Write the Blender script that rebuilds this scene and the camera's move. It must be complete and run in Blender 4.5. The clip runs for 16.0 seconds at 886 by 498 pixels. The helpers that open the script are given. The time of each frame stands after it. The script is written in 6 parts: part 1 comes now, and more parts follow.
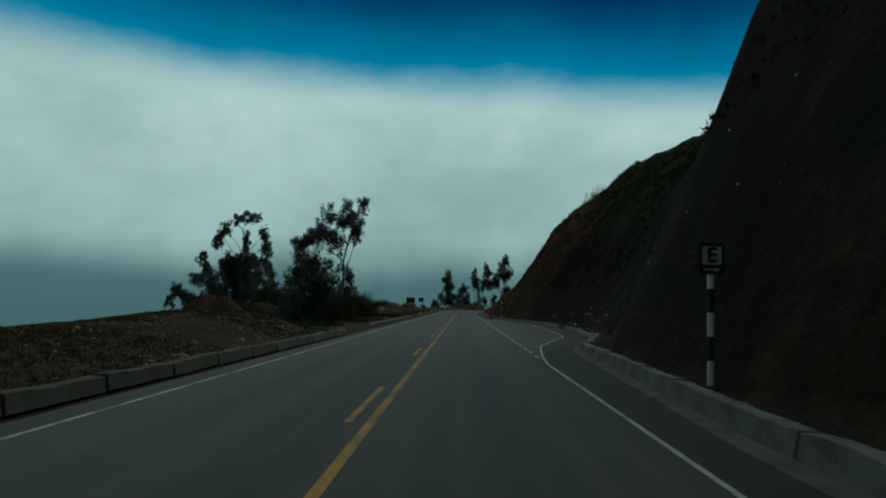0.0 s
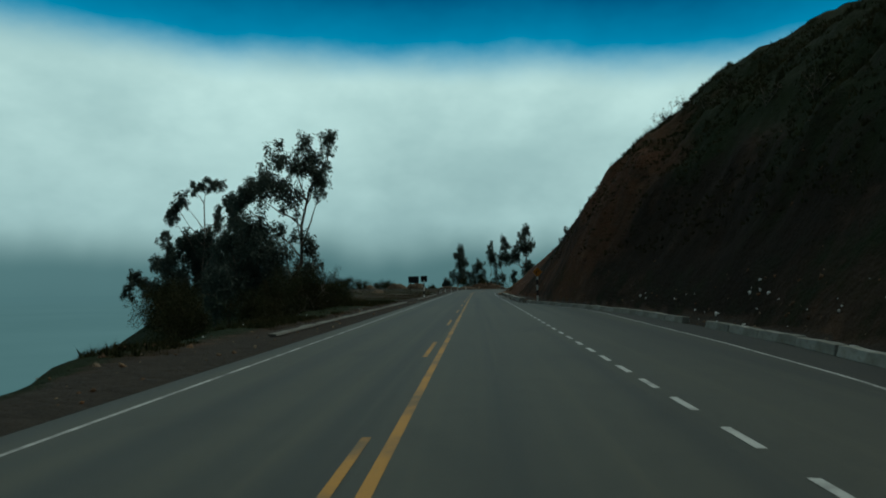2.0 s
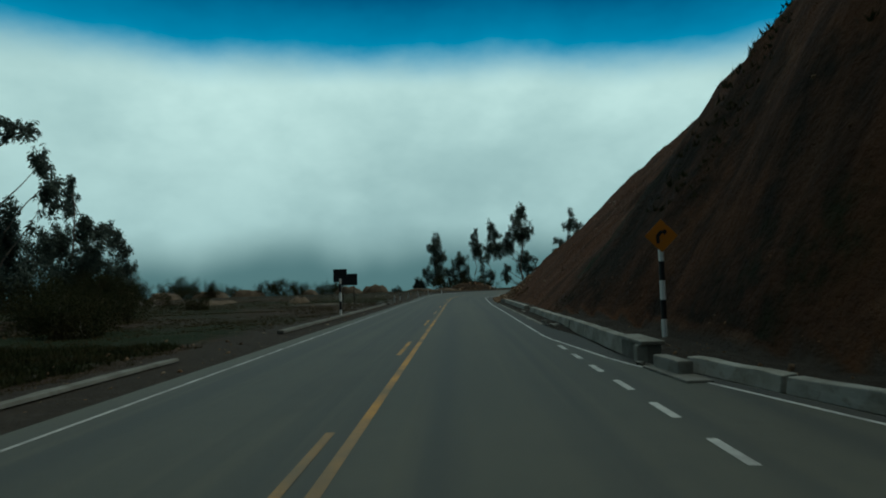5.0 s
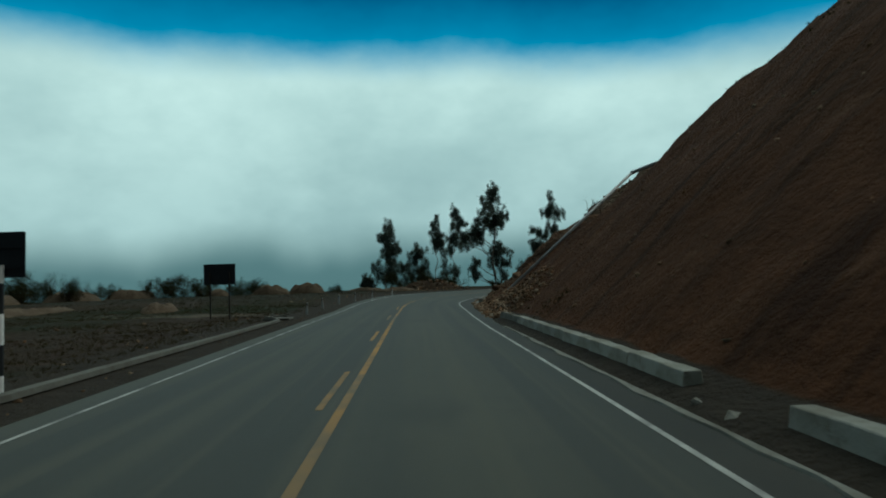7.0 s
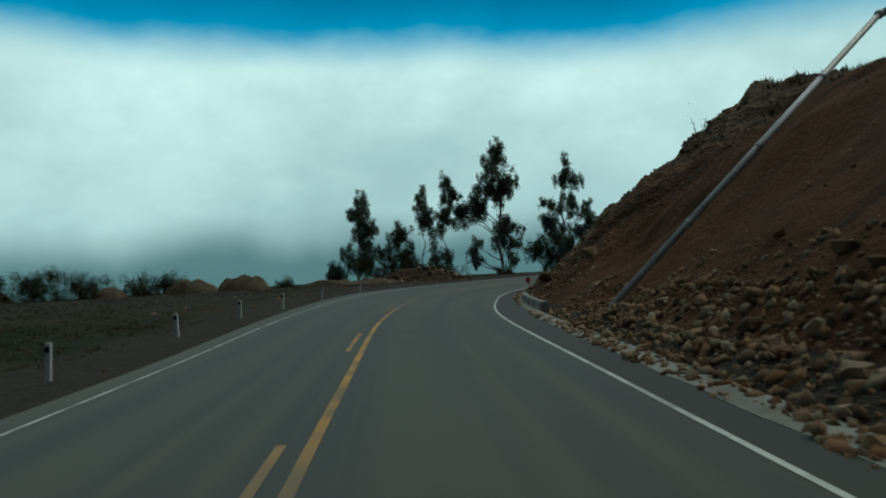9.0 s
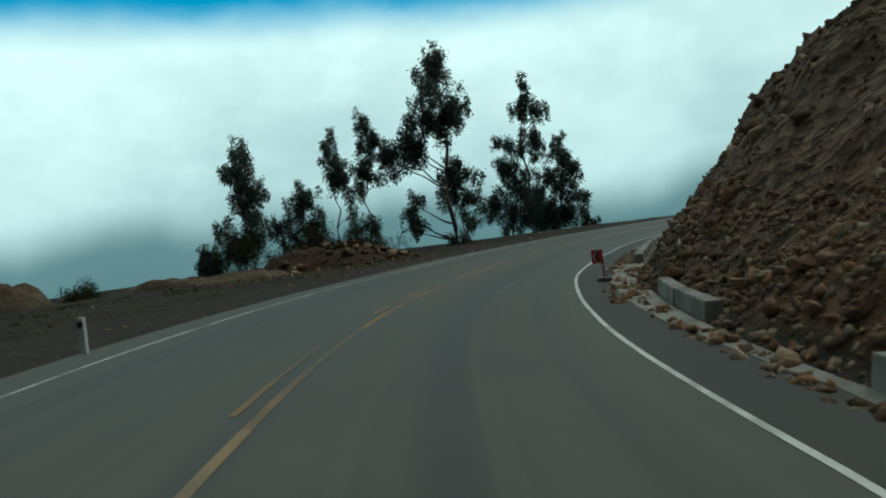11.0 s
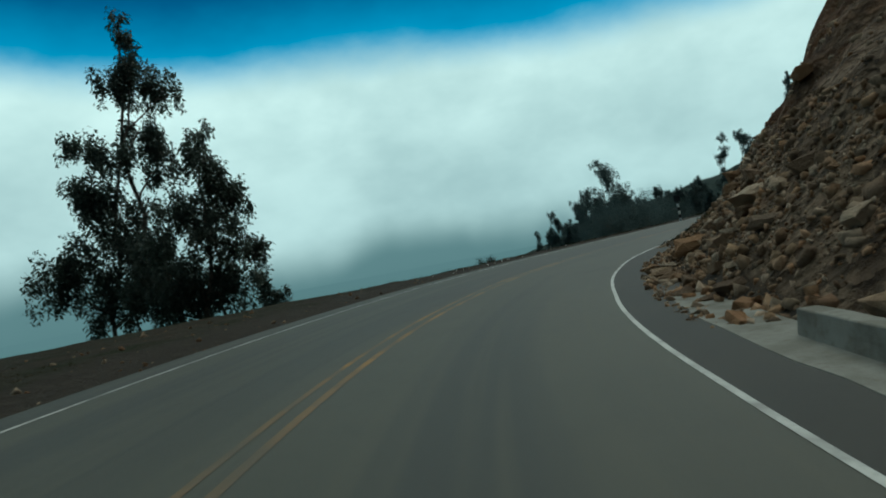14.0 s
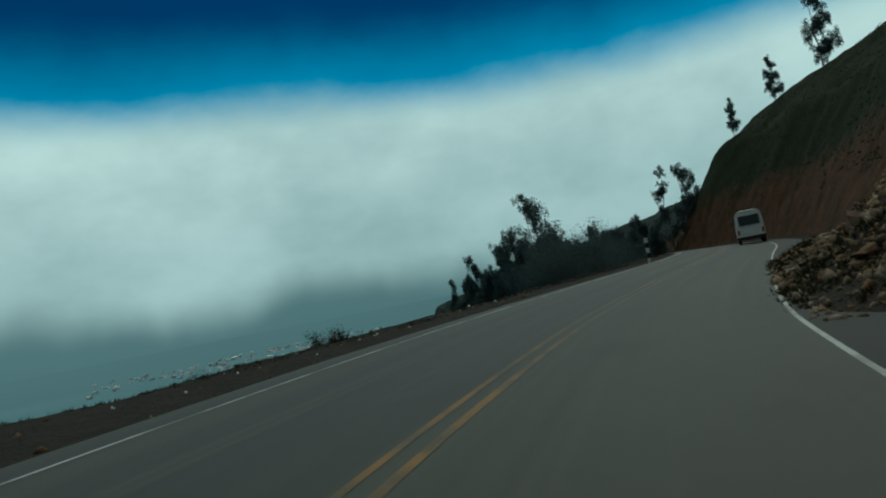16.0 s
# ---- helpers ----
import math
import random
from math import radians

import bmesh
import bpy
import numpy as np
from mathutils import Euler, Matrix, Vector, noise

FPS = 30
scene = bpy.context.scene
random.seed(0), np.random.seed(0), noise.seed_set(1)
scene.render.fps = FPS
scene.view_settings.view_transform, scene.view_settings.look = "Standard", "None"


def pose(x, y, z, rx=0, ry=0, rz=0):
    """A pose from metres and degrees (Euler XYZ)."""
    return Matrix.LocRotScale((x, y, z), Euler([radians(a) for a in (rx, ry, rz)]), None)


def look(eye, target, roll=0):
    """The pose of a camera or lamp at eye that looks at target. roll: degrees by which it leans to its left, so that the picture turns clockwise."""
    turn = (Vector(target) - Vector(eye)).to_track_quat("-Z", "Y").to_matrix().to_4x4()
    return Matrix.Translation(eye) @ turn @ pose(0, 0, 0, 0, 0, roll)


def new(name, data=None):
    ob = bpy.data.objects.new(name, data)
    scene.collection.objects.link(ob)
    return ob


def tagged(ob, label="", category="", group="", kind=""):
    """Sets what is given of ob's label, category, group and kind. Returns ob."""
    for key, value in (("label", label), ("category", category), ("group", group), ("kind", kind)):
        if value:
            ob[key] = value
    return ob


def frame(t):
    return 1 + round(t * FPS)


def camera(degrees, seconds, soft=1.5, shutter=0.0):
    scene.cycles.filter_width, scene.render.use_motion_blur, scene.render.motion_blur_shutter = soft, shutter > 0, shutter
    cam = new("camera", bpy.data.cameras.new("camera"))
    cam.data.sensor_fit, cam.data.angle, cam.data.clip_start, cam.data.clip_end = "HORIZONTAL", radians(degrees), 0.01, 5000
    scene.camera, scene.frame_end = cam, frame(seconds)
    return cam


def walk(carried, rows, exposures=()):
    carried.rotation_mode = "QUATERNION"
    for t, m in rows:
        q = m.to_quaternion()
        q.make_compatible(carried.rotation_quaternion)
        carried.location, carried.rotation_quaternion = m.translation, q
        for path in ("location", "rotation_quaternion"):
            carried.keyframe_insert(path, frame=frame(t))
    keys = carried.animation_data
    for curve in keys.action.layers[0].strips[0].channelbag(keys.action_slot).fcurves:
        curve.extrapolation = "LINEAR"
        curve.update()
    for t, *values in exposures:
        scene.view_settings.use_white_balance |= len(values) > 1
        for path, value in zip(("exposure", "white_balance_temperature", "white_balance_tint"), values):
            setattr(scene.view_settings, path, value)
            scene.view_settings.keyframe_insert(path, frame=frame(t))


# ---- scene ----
cam = camera(67.5, 16.0, soft=1.9, shutter=0.1)
PATH = [
    (0, (-0.779, -0.277, 1.516), (-0.843, 1.715, 1.685), 1.9),
    (0.5, (-0.925, 6.79, 1.52), (-1.082, 8.781, 1.627), 2.2),
    (1, (-0.943, 13.514, 1.582), (-1.052, 15.508, 1.699), 0.6),
    (1.5, (-0.97, 20.374, 1.572), (-1.068, 22.367, 1.698), -1.1),
    (2, (-1.054, 27.308, 1.554), (-1.156, 29.302, 1.661), -0.3),
    (2.5, (-1.003, 34.043, 1.52), (-1.1, 36.037, 1.637), -0.1),
    (3, (-0.929, 41.017, 1.544), (-1.0, 43.013, 1.656), -0.9),
    (5.5, (-0.718, 78.873, 1.545), (-0.749, 80.87, 1.652), -2.2),
    (6, (-0.686, 85.48, 1.565), (-0.558, 87.474, 1.651), -0.2),
    (6.5, (-0.758, 92.165, 1.599), (-0.658, 94.159, 1.73), -1.1),
    (7, (-0.873, 98.881, 1.618), (-0.791, 100.876, 1.716), -1.7),
    (7.5, (-0.944, 105.528, 1.637), (-0.857, 107.524, 1.723), -1.3),
    (8, (-1.015, 112.052, 1.638), (-0.958, 114.048, 1.744), -2.1),
    (8.5, (-1.095, 118.82, 1.551), (-1.005, 120.816, 1.641), -2.3),
    (11, (0.752, 153.847, 1.632), (1.11, 155.815, 1.586), -7.4),
    (11.5, (1.868, 159.865, 1.568), (2.33, 161.81, 1.516), -8.1),
    (12, (3.551, 165.605, 1.513), (4.206, 167.493, 1.458), -9.0),
    (12.5, (6.315, 171.745, 1.475), (7.060, 173.600, 1.462), -9.9),
    (13, (9.07, 177.15, 1.454), (9.975, 178.934, 1.447), -10.4),
    (13.5, (11.717, 181.830, 1.416), (12.796, 183.514, 1.440), -10.5),
    (14, (14.879, 186.362, 1.466), (16.099, 187.947, 1.481), -10.6),
    (14.5, (18.369, 190.702, 1.468), (19.737, 192.161, 1.468), -11.1),
    (15, (22.280, 194.610, 1.432), (23.735, 195.983, 1.474), -10.85),
    (15.5, (26.600, 198.325, 1.390), (28.174, 199.556, 1.464), -11.1),
    (16, (30.820, 201.360, 1.347), (32.242, 202.763, 1.462), -10.9),
]
EXPOSURES = [(0, -0.45, 6400, -5), (0.5, -0.05, 6400, -5), (1, -0.15, 6400, -5), (5.5, -0.1, 6400, -5), (7, -0.05, 6400, -5), (8.5, 0.05, 6400, -5), (11, 0.38, 6500, -2), (12.3, 0.6, 6550, -2), (13, 0.52, 6500, -2), (14, 0.2, 6450, -3), (15, 0.05, 6400, -5), (15.5, -0.2, 6400, -5), (16, -0.25, 6400, -5)]
walk(cam, [(t, look(eye, target, roll)) for t, eye, target, roll in PATH], EXPOSURES)


# ---- world, sun ----
def sky_world():
    w = bpy.data.worlds.new("mountain_sky")
    scene.world = w
    w.use_nodes = True
    nt = w.node_tree
    nt.nodes.clear()
    N, K = nt.nodes.new, nt.links.new
    out, bg = N("ShaderNodeOutputWorld"), N("ShaderNodeBackground")
    K(bg.outputs[0], out.inputs[0])
    co = N("ShaderNodeTexCoord")
    sep = N("ShaderNodeSeparateXYZ")
    K(co.outputs["Generated"], sep.inputs[0])

    def noise_of(scale, detail, stretch):
        m = N("ShaderNodeMapping")
        m.inputs["Scale"].default_value = stretch
        K(co.outputs["Generated"], m.inputs[0])
        n = N("ShaderNodeTexNoise")
        n.inputs["Scale"].default_value, n.inputs["Detail"].default_value, n.inputs["Roughness"].default_value = scale, detail, 0.55
        K(m.outputs[0], n.inputs["Vector"])
        return n.outputs["Fac"]

    def math_of(op, a, b, c=None):
        n = N("ShaderNodeMath")
        n.operation = op
        for i, v in enumerate((a, b, c)):
            if v is None:
                continue
            if isinstance(v, (int, float)):
                n.inputs[i].default_value = v
            else:
                K(v, n.inputs[i])
        return n.outputs[0]

    def ramp_of(fac, lo, hi):
        n = N("ShaderNodeMapRange")
        n.interpolation_type = "SMOOTHSTEP"
        K(fac, n.inputs[0])
        n.inputs[1].default_value, n.inputs[2].default_value = lo, hi
        return n.outputs[0]

    def mix_of(fac, a, b):
        n = N("ShaderNodeMix")
        n.data_type = "RGBA"
        K(fac, n.inputs[0])
        for i, v in ((6, a), (7, b)):
            if isinstance(v, tuple):
                n.inputs[i].default_value = (*v, 1)
            else:
                K(v, n.inputs[i])
        return n.outputs[2]

    z = sep.outputs[2]
    # the windscreen's blue tint strip, put into the sky over the cloud deck
    sky = N("ShaderNodeTexSky")
    sky.sky_type, sky.sun_disc = "NISHITA", False
    sky.sun_elevation, sky.sun_rotation, sky.altitude = radians(SUN_ELEVATION), radians(SUN_AZIMUTH), 3000
    tint = N("ShaderNodeMix")
    tint.data_type, tint.blend_type = "RGBA", "MULTIPLY"
    tint.inputs[0].default_value = 1.0
    K(sky.outputs[0], tint.inputs[6])
    tint.inputs[7].default_value = BLUE_TINT
    wisps = noise_of(7.0, 5.0, (1, 1, 1.8))
    rim = math_of("ADD", math_of("ADD", z, math_of("ADD", math_of("MULTIPLY", ramp_of(sep.outputs[0], 0.05, 0.30), 0.022), math_of("MULTIPLY", ramp_of(sep.outputs[0], 0.45, 0.9), 0.035))), math_of("MULTIPLY", math_of("SUBTRACT", wisps, 0.5), 0.045))
    deep = mix_of(ramp_of(rim, 0.325, 0.45), (0.0, 0.31, 0.58), (0.0, 0.045, 0.16))
    blue = N("ShaderNodeMix")
    blue.data_type = "RGBA"
    blue.inputs[0].default_value = 0.85
    K(tint.outputs[2], blue.inputs[6])
    K(deep, blue.inputs[7])
    # cloud deck, brighter towards its upper rim
    puffs = noise_of(2.6, 5.0, (1, 1, 1.5))
    soft = math_of("ADD", math_of("MULTIPLY", puffs, 0.7), math_of("MULTIPLY", wisps, 0.3))
    low = mix_of(ramp_of(soft, 0.32, 0.68), (0.315, 0.46, 0.50), (0.48, 0.66, 0.70))
    high = mix_of(ramp_of(soft, 0.32, 0.68), (0.46, 0.64, 0.675), (0.70, 0.90, 0.92))
    cloud = mix_of(ramp_of(z, 0.06, 0.33), low, high)
    # far mist and ridge under the deck
    lift = math_of("ADD", math_of("ADD", z, math_of("MULTIPLY", ramp_of(sep.outputs[0], 0.1, 0.5), 0.03)), math_of("MULTIPLY", math_of("SUBTRACT", noise_of(2.1, 4.0, (1, 1, 0.4)), 0.5), 0.20))
    mist = mix_of(ramp_of(lift, -0.10, 0.02), (0.075, 0.155, 0.175), (0.105, 0.20, 0.225))
    body = mix_of(ramp_of(lift, 0.008, 0.088), mist, cloud)
    # the cloud deck goes on overhead, above the blue strip
    over = mix_of(ramp_of(soft, 0.32, 0.68), (0.62, 0.74, 0.76), (0.92, 1.0, 1.0))
    with_tint = mix_of(ramp_of(rim, 0.285, 0.36), body, blue.outputs[2])
    whole = mix_of(ramp_of(z, 0.52, 0.72), with_tint, over)
    # unseen sky behind and west dimmed to darken the slope; brightest in the north-east
    toward = math_of("ADD", math_of("MULTIPLY", sep.outputs[0], math.sin(radians(BRIGHT_QUARTER))), math_of("MULTIPLY", sep.outputs[1], math.cos(radians(BRIGHT_QUARTER))))
    share = math_of("ADD", math_of("MULTIPLY", ramp_of(toward, -0.55, 0.5), 1 - DARK_QUARTER), DARK_QUARTER)
    dim = N("ShaderNodeMix")
    dim.data_type, dim.blend_type = "RGBA", "MULTIPLY"
    dim.inputs[0].default_value = 1.0
    K(whole, dim.inputs[6])
    K(share, dim.inputs[7])
    K(dim.outputs[2], bg.inputs["Color"])
    bg.inputs["Strength"].default_value = 1.0


SUN_ELEVATION, SUN_AZIMUTH = 48.0, 75.0
BRIGHT_QUARTER, DARK_QUARTER = 25.0, 0.25
BLUE_TINT = (0.002, 0.02, 0.035, 1)
sky_world()
sun = new("sun", bpy.data.lights.new("sun", "SUN"))
sun.data.energy, sun.data.angle, sun.data.color = 0.95, radians(35), (1.0, 0.97, 0.92)
sun.matrix_world = look((0, 0, 100), (-100 * math.sin(radians(SUN_AZIMUTH)), -100 * math.cos(radians(SUN_AZIMUTH)), 100 - 100 * math.tan(radians(SUN_ELEVATION))))


# ---- materials ----
def broken_faces(nt, co, attribute):
    """Angular broken rock: the tint of each facet and the height of the facets, where a mesh attribute says so."""
    N, K = nt.nodes.new, nt.links.new
    wob, add = N("ShaderNodeTexNoise"), N("ShaderNodeMix")
    wob.inputs["Scale"].default_value, wob.inputs["Detail"].default_value = 0.9, 4.0
    K(co.outputs["Object"], wob.inputs["Vector"])
    add.data_type = "VECTOR"
    add.inputs[0].default_value = 0.35
    K(co.outputs["Object"], add.inputs[4])
    K(wob.outputs["Color"], add.inputs[5])
    cells = []
    for scale in (2.4, 6.5):
        v = N("ShaderNodeTexVoronoi")
        v.inputs["Scale"].default_value = scale
        K(add.outputs[1], v.inputs["Vector"])
        cells.append(v)
    both = N("ShaderNodeMath")
    both.operation = "MULTIPLY_ADD"
    K(cells[1].outputs["Distance"], both.inputs[0])
    both.inputs[1].default_value = 0.45
    K(cells[0].outputs["Distance"], both.inputs[2])
    mask, ramp = N("ShaderNodeAttribute"), N("ShaderNodeMapRange")
    mask.attribute_name = attribute
    K(mask.outputs["Fac"], ramp.inputs[0])
    ramp.inputs[1].default_value, ramp.inputs[2].default_value = 0.35, 0.7
    tone = N("ShaderNodeSeparateColor")
    K(cells[1].outputs["Color"], tone.inputs[0])
    return both.outputs[0], tone.outputs[0], ramp.outputs[0]


def material(name, base, rough=0.85, spots=(), bump=0.0, bump_scale=8.0, metal=0.0, vary=0.0, extra=None, coat=0.0, gloss=0.3, faces=""):
    """Principled material. spots: (scale, lo, hi, colour, strength, detail) layers of noise in object space."""
    m = bpy.data.materials.new(name)
    m.use_nodes = True
    nt = m.node_tree
    N, K = nt.nodes.new, nt.links.new
    p = nt.nodes["Principled BSDF"]
    p.inputs["Roughness"].default_value, p.inputs["Metallic"].default_value = rough, metal
    p.inputs["Specular IOR Level"].default_value = gloss
    p.inputs["Coat Weight"].default_value = coat
    co = N("ShaderNodeTexCoord")
    rgb = N("ShaderNodeRGB")
    rgb.outputs[0].default_value = (*base, 1)
    cur = rgb.outputs[0]
    for scale, lo, hi, colour, strength, detail in spots:
        n = N("ShaderNodeTexNoise")
        n.inputs["Scale"].default_value, n.inputs["Detail"].default_value, n.inputs["Roughness"].default_value = scale, detail, 0.6
        K(co.outputs["Object"], n.inputs["Vector"])
        r = N("ShaderNodeMapRange")
        r.interpolation_type = "SMOOTHSTEP"
        K(n.outputs["Fac"], r.inputs[0])
        r.inputs[1].default_value, r.inputs[2].default_value, r.inputs[4].default_value = lo, hi, strength
        mx = N("ShaderNodeMix")
        mx.data_type = "RGBA"
        K(r.outputs[0], mx.inputs[0])
        K(cur, mx.inputs[6])
        mx.inputs[7].default_value = (*colour, 1)
        cur = mx.outputs[2]
    if extra:
        cur = extra(nt, co, cur)
    if vary:
        info = N("ShaderNodeObjectInfo")
        geo = N("ShaderNodeNewGeometry")
        add = N("ShaderNodeMath")
        add.operation = "ADD"
        K(info.outputs["Random"], add.inputs[0])
        K(geo.outputs["Random Per Island"], add.inputs[1])
        fr = N("ShaderNodeMath")
        fr.operation = "FRACT"
        K(add.outputs[0], fr.inputs[0])
        r = N("ShaderNodeMapRange")
        K(fr.outputs[0], r.inputs[0])
        r.inputs[3].default_value, r.inputs[4].default_value = 1 - vary, 1 + vary
        hs = N("ShaderNodeHueSaturation")
        K(r.outputs[0], hs.inputs["Value"])
        K(cur, hs.inputs["Color"])
        cur = hs.outputs[0]
    if faces:
        height, tone, where = broken_faces(nt, co, faces)
        r = N("ShaderNodeMapRange")
        K(tone, r.inputs[0])
        r.inputs[3].default_value, r.inputs[4].default_value = 0.5, 1.6
        hs, mx = N("ShaderNodeHueSaturation"), N("ShaderNodeMix")
        mx.data_type = "RGBA"
        K(r.outputs[0], hs.inputs["Value"])
        K(cur, hs.inputs["Color"])
        K(where, mx.inputs[0])
        K(cur, mx.inputs[6])
        K(hs.outputs[0], mx.inputs[7])
        cur = mx.outputs[2]
    K(cur, p.inputs["Base Color"])
    if bump:
        n = N("ShaderNodeTexNoise")
        n.inputs["Scale"].default_value, n.inputs["Detail"].default_value, n.inputs["Roughness"].default_value = bump_scale, 6.0, 0.65
        K(co.outputs["Object"], n.inputs["Vector"])
        b = N("ShaderNodeBump")
        b.inputs["Strength"].default_value, b.inputs["Distance"].default_value = bump, 1.0 / bump_scale
        K(n.outputs["Fac"], b.inputs["Height"])
        if faces:
            c = N("ShaderNodeBump")
            c.inputs["Distance"].default_value = 0.3
            K(where, c.inputs["Strength"])
            K(height, c.inputs["Height"])
            K(c.outputs[0], b.inputs["Normal"])
        K(b.outputs[0], p.inputs["Normal"])
    return m


def mask_layer(attribute, colour, lo=0.3, hi=0.7, scale=0.6, wobble=0.5):
    """Adds a second surface where a mesh attribute says so, with a ragged border."""
    def layer(nt, co, cur):
        N, K = nt.nodes.new, nt.links.new
        a = N("ShaderNodeAttribute")
        a.attribute_name = attribute
        n = N("ShaderNodeTexNoise")
        n.inputs["Scale"].default_value, n.inputs["Detail"].default_value = scale, 8.0
        n.inputs["Roughness"].default_value = 0.7
        K(co.outputs["Object"], n.inputs["Vector"])
        s = N("ShaderNodeMath")
        s.operation = "MULTIPLY_ADD"
        K(n.outputs["Fac"], s.inputs[0])
        s.inputs[1].default_value = wobble * 2
        K(a.outputs["Fac"], s.inputs[2])
        r = N("ShaderNodeMapRange")
        r.interpolation_type = "SMOOTHSTEP"
        K(s.outputs[0], r.inputs[0])
        r.inputs[1].default_value, r.inputs[2].default_value = lo + wobble, hi + wobble
        c = N("ShaderNodeTexNoise")
        c.inputs["Scale"].default_value, c.inputs["Detail"].default_value = 1.7, 8.0
        K(co.outputs["Object"], c.inputs["Vector"])
        ramp = N("ShaderNodeMix")
        ramp.data_type = "RGBA"
        K(c.outputs["Fac"], ramp.inputs[0])
        ramp.inputs[6].default_value = tuple(v * 0.55 for v in colour) + (1,)
        ramp.inputs[7].default_value = tuple(v * 1.45 for v in colour) + (1,)
        mx = N("ShaderNodeMix")
        mx.data_type = "RGBA"
        K(r.outputs[0], mx.inputs[0])
        K(cur, mx.inputs[6])
        K(ramp.outputs[2], mx.inputs[7])
        return mx.outputs[2]
    return layer


def layers(*some):
    def layer(nt, co, cur):
        for one in some:
            cur = one(nt, co, cur)
        return cur
    return layer


def along_road(scale_s, scale_d, lo, hi, colour, strength, detail=4):
    """A layer of streaks that run along the road."""
    def layer(nt, co, cur):
        N, K = nt.nodes.new, nt.links.new
        a = N("ShaderNodeAttribute")
        a.attribute_name = "along"
        m = N("ShaderNodeMapping")
        m.inputs["Scale"].default_value = (scale_s, scale_d, 1)
        K(a.outputs["Vector"], m.inputs[0])
        n = N("ShaderNodeTexNoise")
        n.inputs["Scale"].default_value, n.inputs["Detail"].default_value = 1.0, detail
        K(m.outputs[0], n.inputs["Vector"])
        r = N("ShaderNodeMapRange")
        r.interpolation_type = "SMOOTHSTEP"
        K(n.outputs["Fac"], r.inputs[0])
        r.inputs[1].default_value, r.inputs[2].default_value, r.inputs[4].default_value = lo, hi, strength
        mx = N("ShaderNodeMix")
        mx.data_type = "RGBA"
        K(r.outputs[0], mx.inputs[0])
        K(cur, mx.inputs[6])
        mx.inputs[7].default_value = (*colour, 1)
        return mx.outputs[2]
    return layer


def rills(scale, lo, hi, colour, strength):
    """Streaks washed down a slope that faces the road."""
    def layer(nt, co, cur):
        N, K = nt.nodes.new, nt.links.new
        m = N("ShaderNodeMapping")
        m.inputs["Scale"].default_value = scale
        K(co.outputs["Object"], m.inputs[0])
        n = N("ShaderNodeTexNoise")
        n.inputs["Scale"].default_value, n.inputs["Detail"].default_value, n.inputs["Distortion"].default_value = 1.0, 7.0, 0.6
        K(m.outputs[0], n.inputs["Vector"])
        r = N("ShaderNodeMapRange")
        r.interpolation_type = "SMOOTHSTEP"
        K(n.outputs["Fac"], r.inputs[0])
        r.inputs[1].default_value, r.inputs[2].default_value, r.inputs[4].default_value = lo, hi, strength
        mx = N("ShaderNodeMix")
        mx.data_type = "RGBA"
        K(r.outputs[0], mx.inputs[0])
        K(cur, mx.inputs[6])
        mx.inputs[7].default_value = (*colour, 1)
        return mx.outputs[2]
    return layer


M_ASPHALT = material("asphalt", (0.0488, 0.0521, 0.0401), 0.72, [(0.10, 0.4, 0.65, (0.0605, 0.0622, 0.0458), 0.7, 4), (1.3, 0.45, 0.7, (0.0420, 0.0454, 0.0358), 0.5, 5), (60, 0.4, 0.7, (0.0740, 0.0740, 0.0572), 0.4, 2)],
                     0.3, 90, extra=layers(along_road(0.012, 0.9, 0.42, 0.62, (0.0353, 0.0395, 0.0343), 0.85, 2), along_road(0.03, 2.6, 0.5, 0.7, (0.0689, 0.0689, 0.0486), 0.55, 3), along_road(0.25, 0.5, 0.58, 0.72, (0.0336, 0.0361, 0.0300), 0.5, 6)))
M_WHITE = material("white_road_paint", (0.44, 0.45, 0.42), 0.7, [(1.5, 0.42, 0.70, (0.17, 0.17, 0.16), 0.85, 8), (30, 0.5, 0.7, (0.25, 0.25, 0.24), 0.6, 3)], 0.2, 60)
M_WHITE_WORN = material("worn_white_road_paint", (0.42, 0.425, 0.40), 0.75, [(1.1, 0.4, 0.66, (0.09, 0.09, 0.085), 0.9, 8), (30, 0.5, 0.7, (0.14, 0.14, 0.13), 0.6, 3)], 0.2, 60)
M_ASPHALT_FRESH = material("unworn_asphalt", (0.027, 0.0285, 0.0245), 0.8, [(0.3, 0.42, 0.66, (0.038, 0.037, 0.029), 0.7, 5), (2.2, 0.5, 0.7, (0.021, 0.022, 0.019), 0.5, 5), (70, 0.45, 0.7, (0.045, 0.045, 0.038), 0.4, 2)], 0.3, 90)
M_YELLOW_WORN = material("faded_yellow_road_paint", (0.215, 0.118, 0.034), 0.75, [(0.8, 0.4, 0.62, (0.085, 0.07, 0.045), 0.9, 8), (0.15, 0.42, 0.6, (0.07, 0.066, 0.05), 0.8, 4)], 0.2, 60)
M_YELLOW = material("yellow_road_paint", (0.38, 0.195, 0.034), 0.7, [(0.9, 0.38, 0.64, (0.13, 0.095, 0.05), 0.9, 8), (0.06, 0.5, 0.62, (0.12, 0.10, 0.065), 0.75, 3), (30, 0.5, 0.7, (0.2, 0.12, 0.045), 0.5, 3)], 0.2, 60)
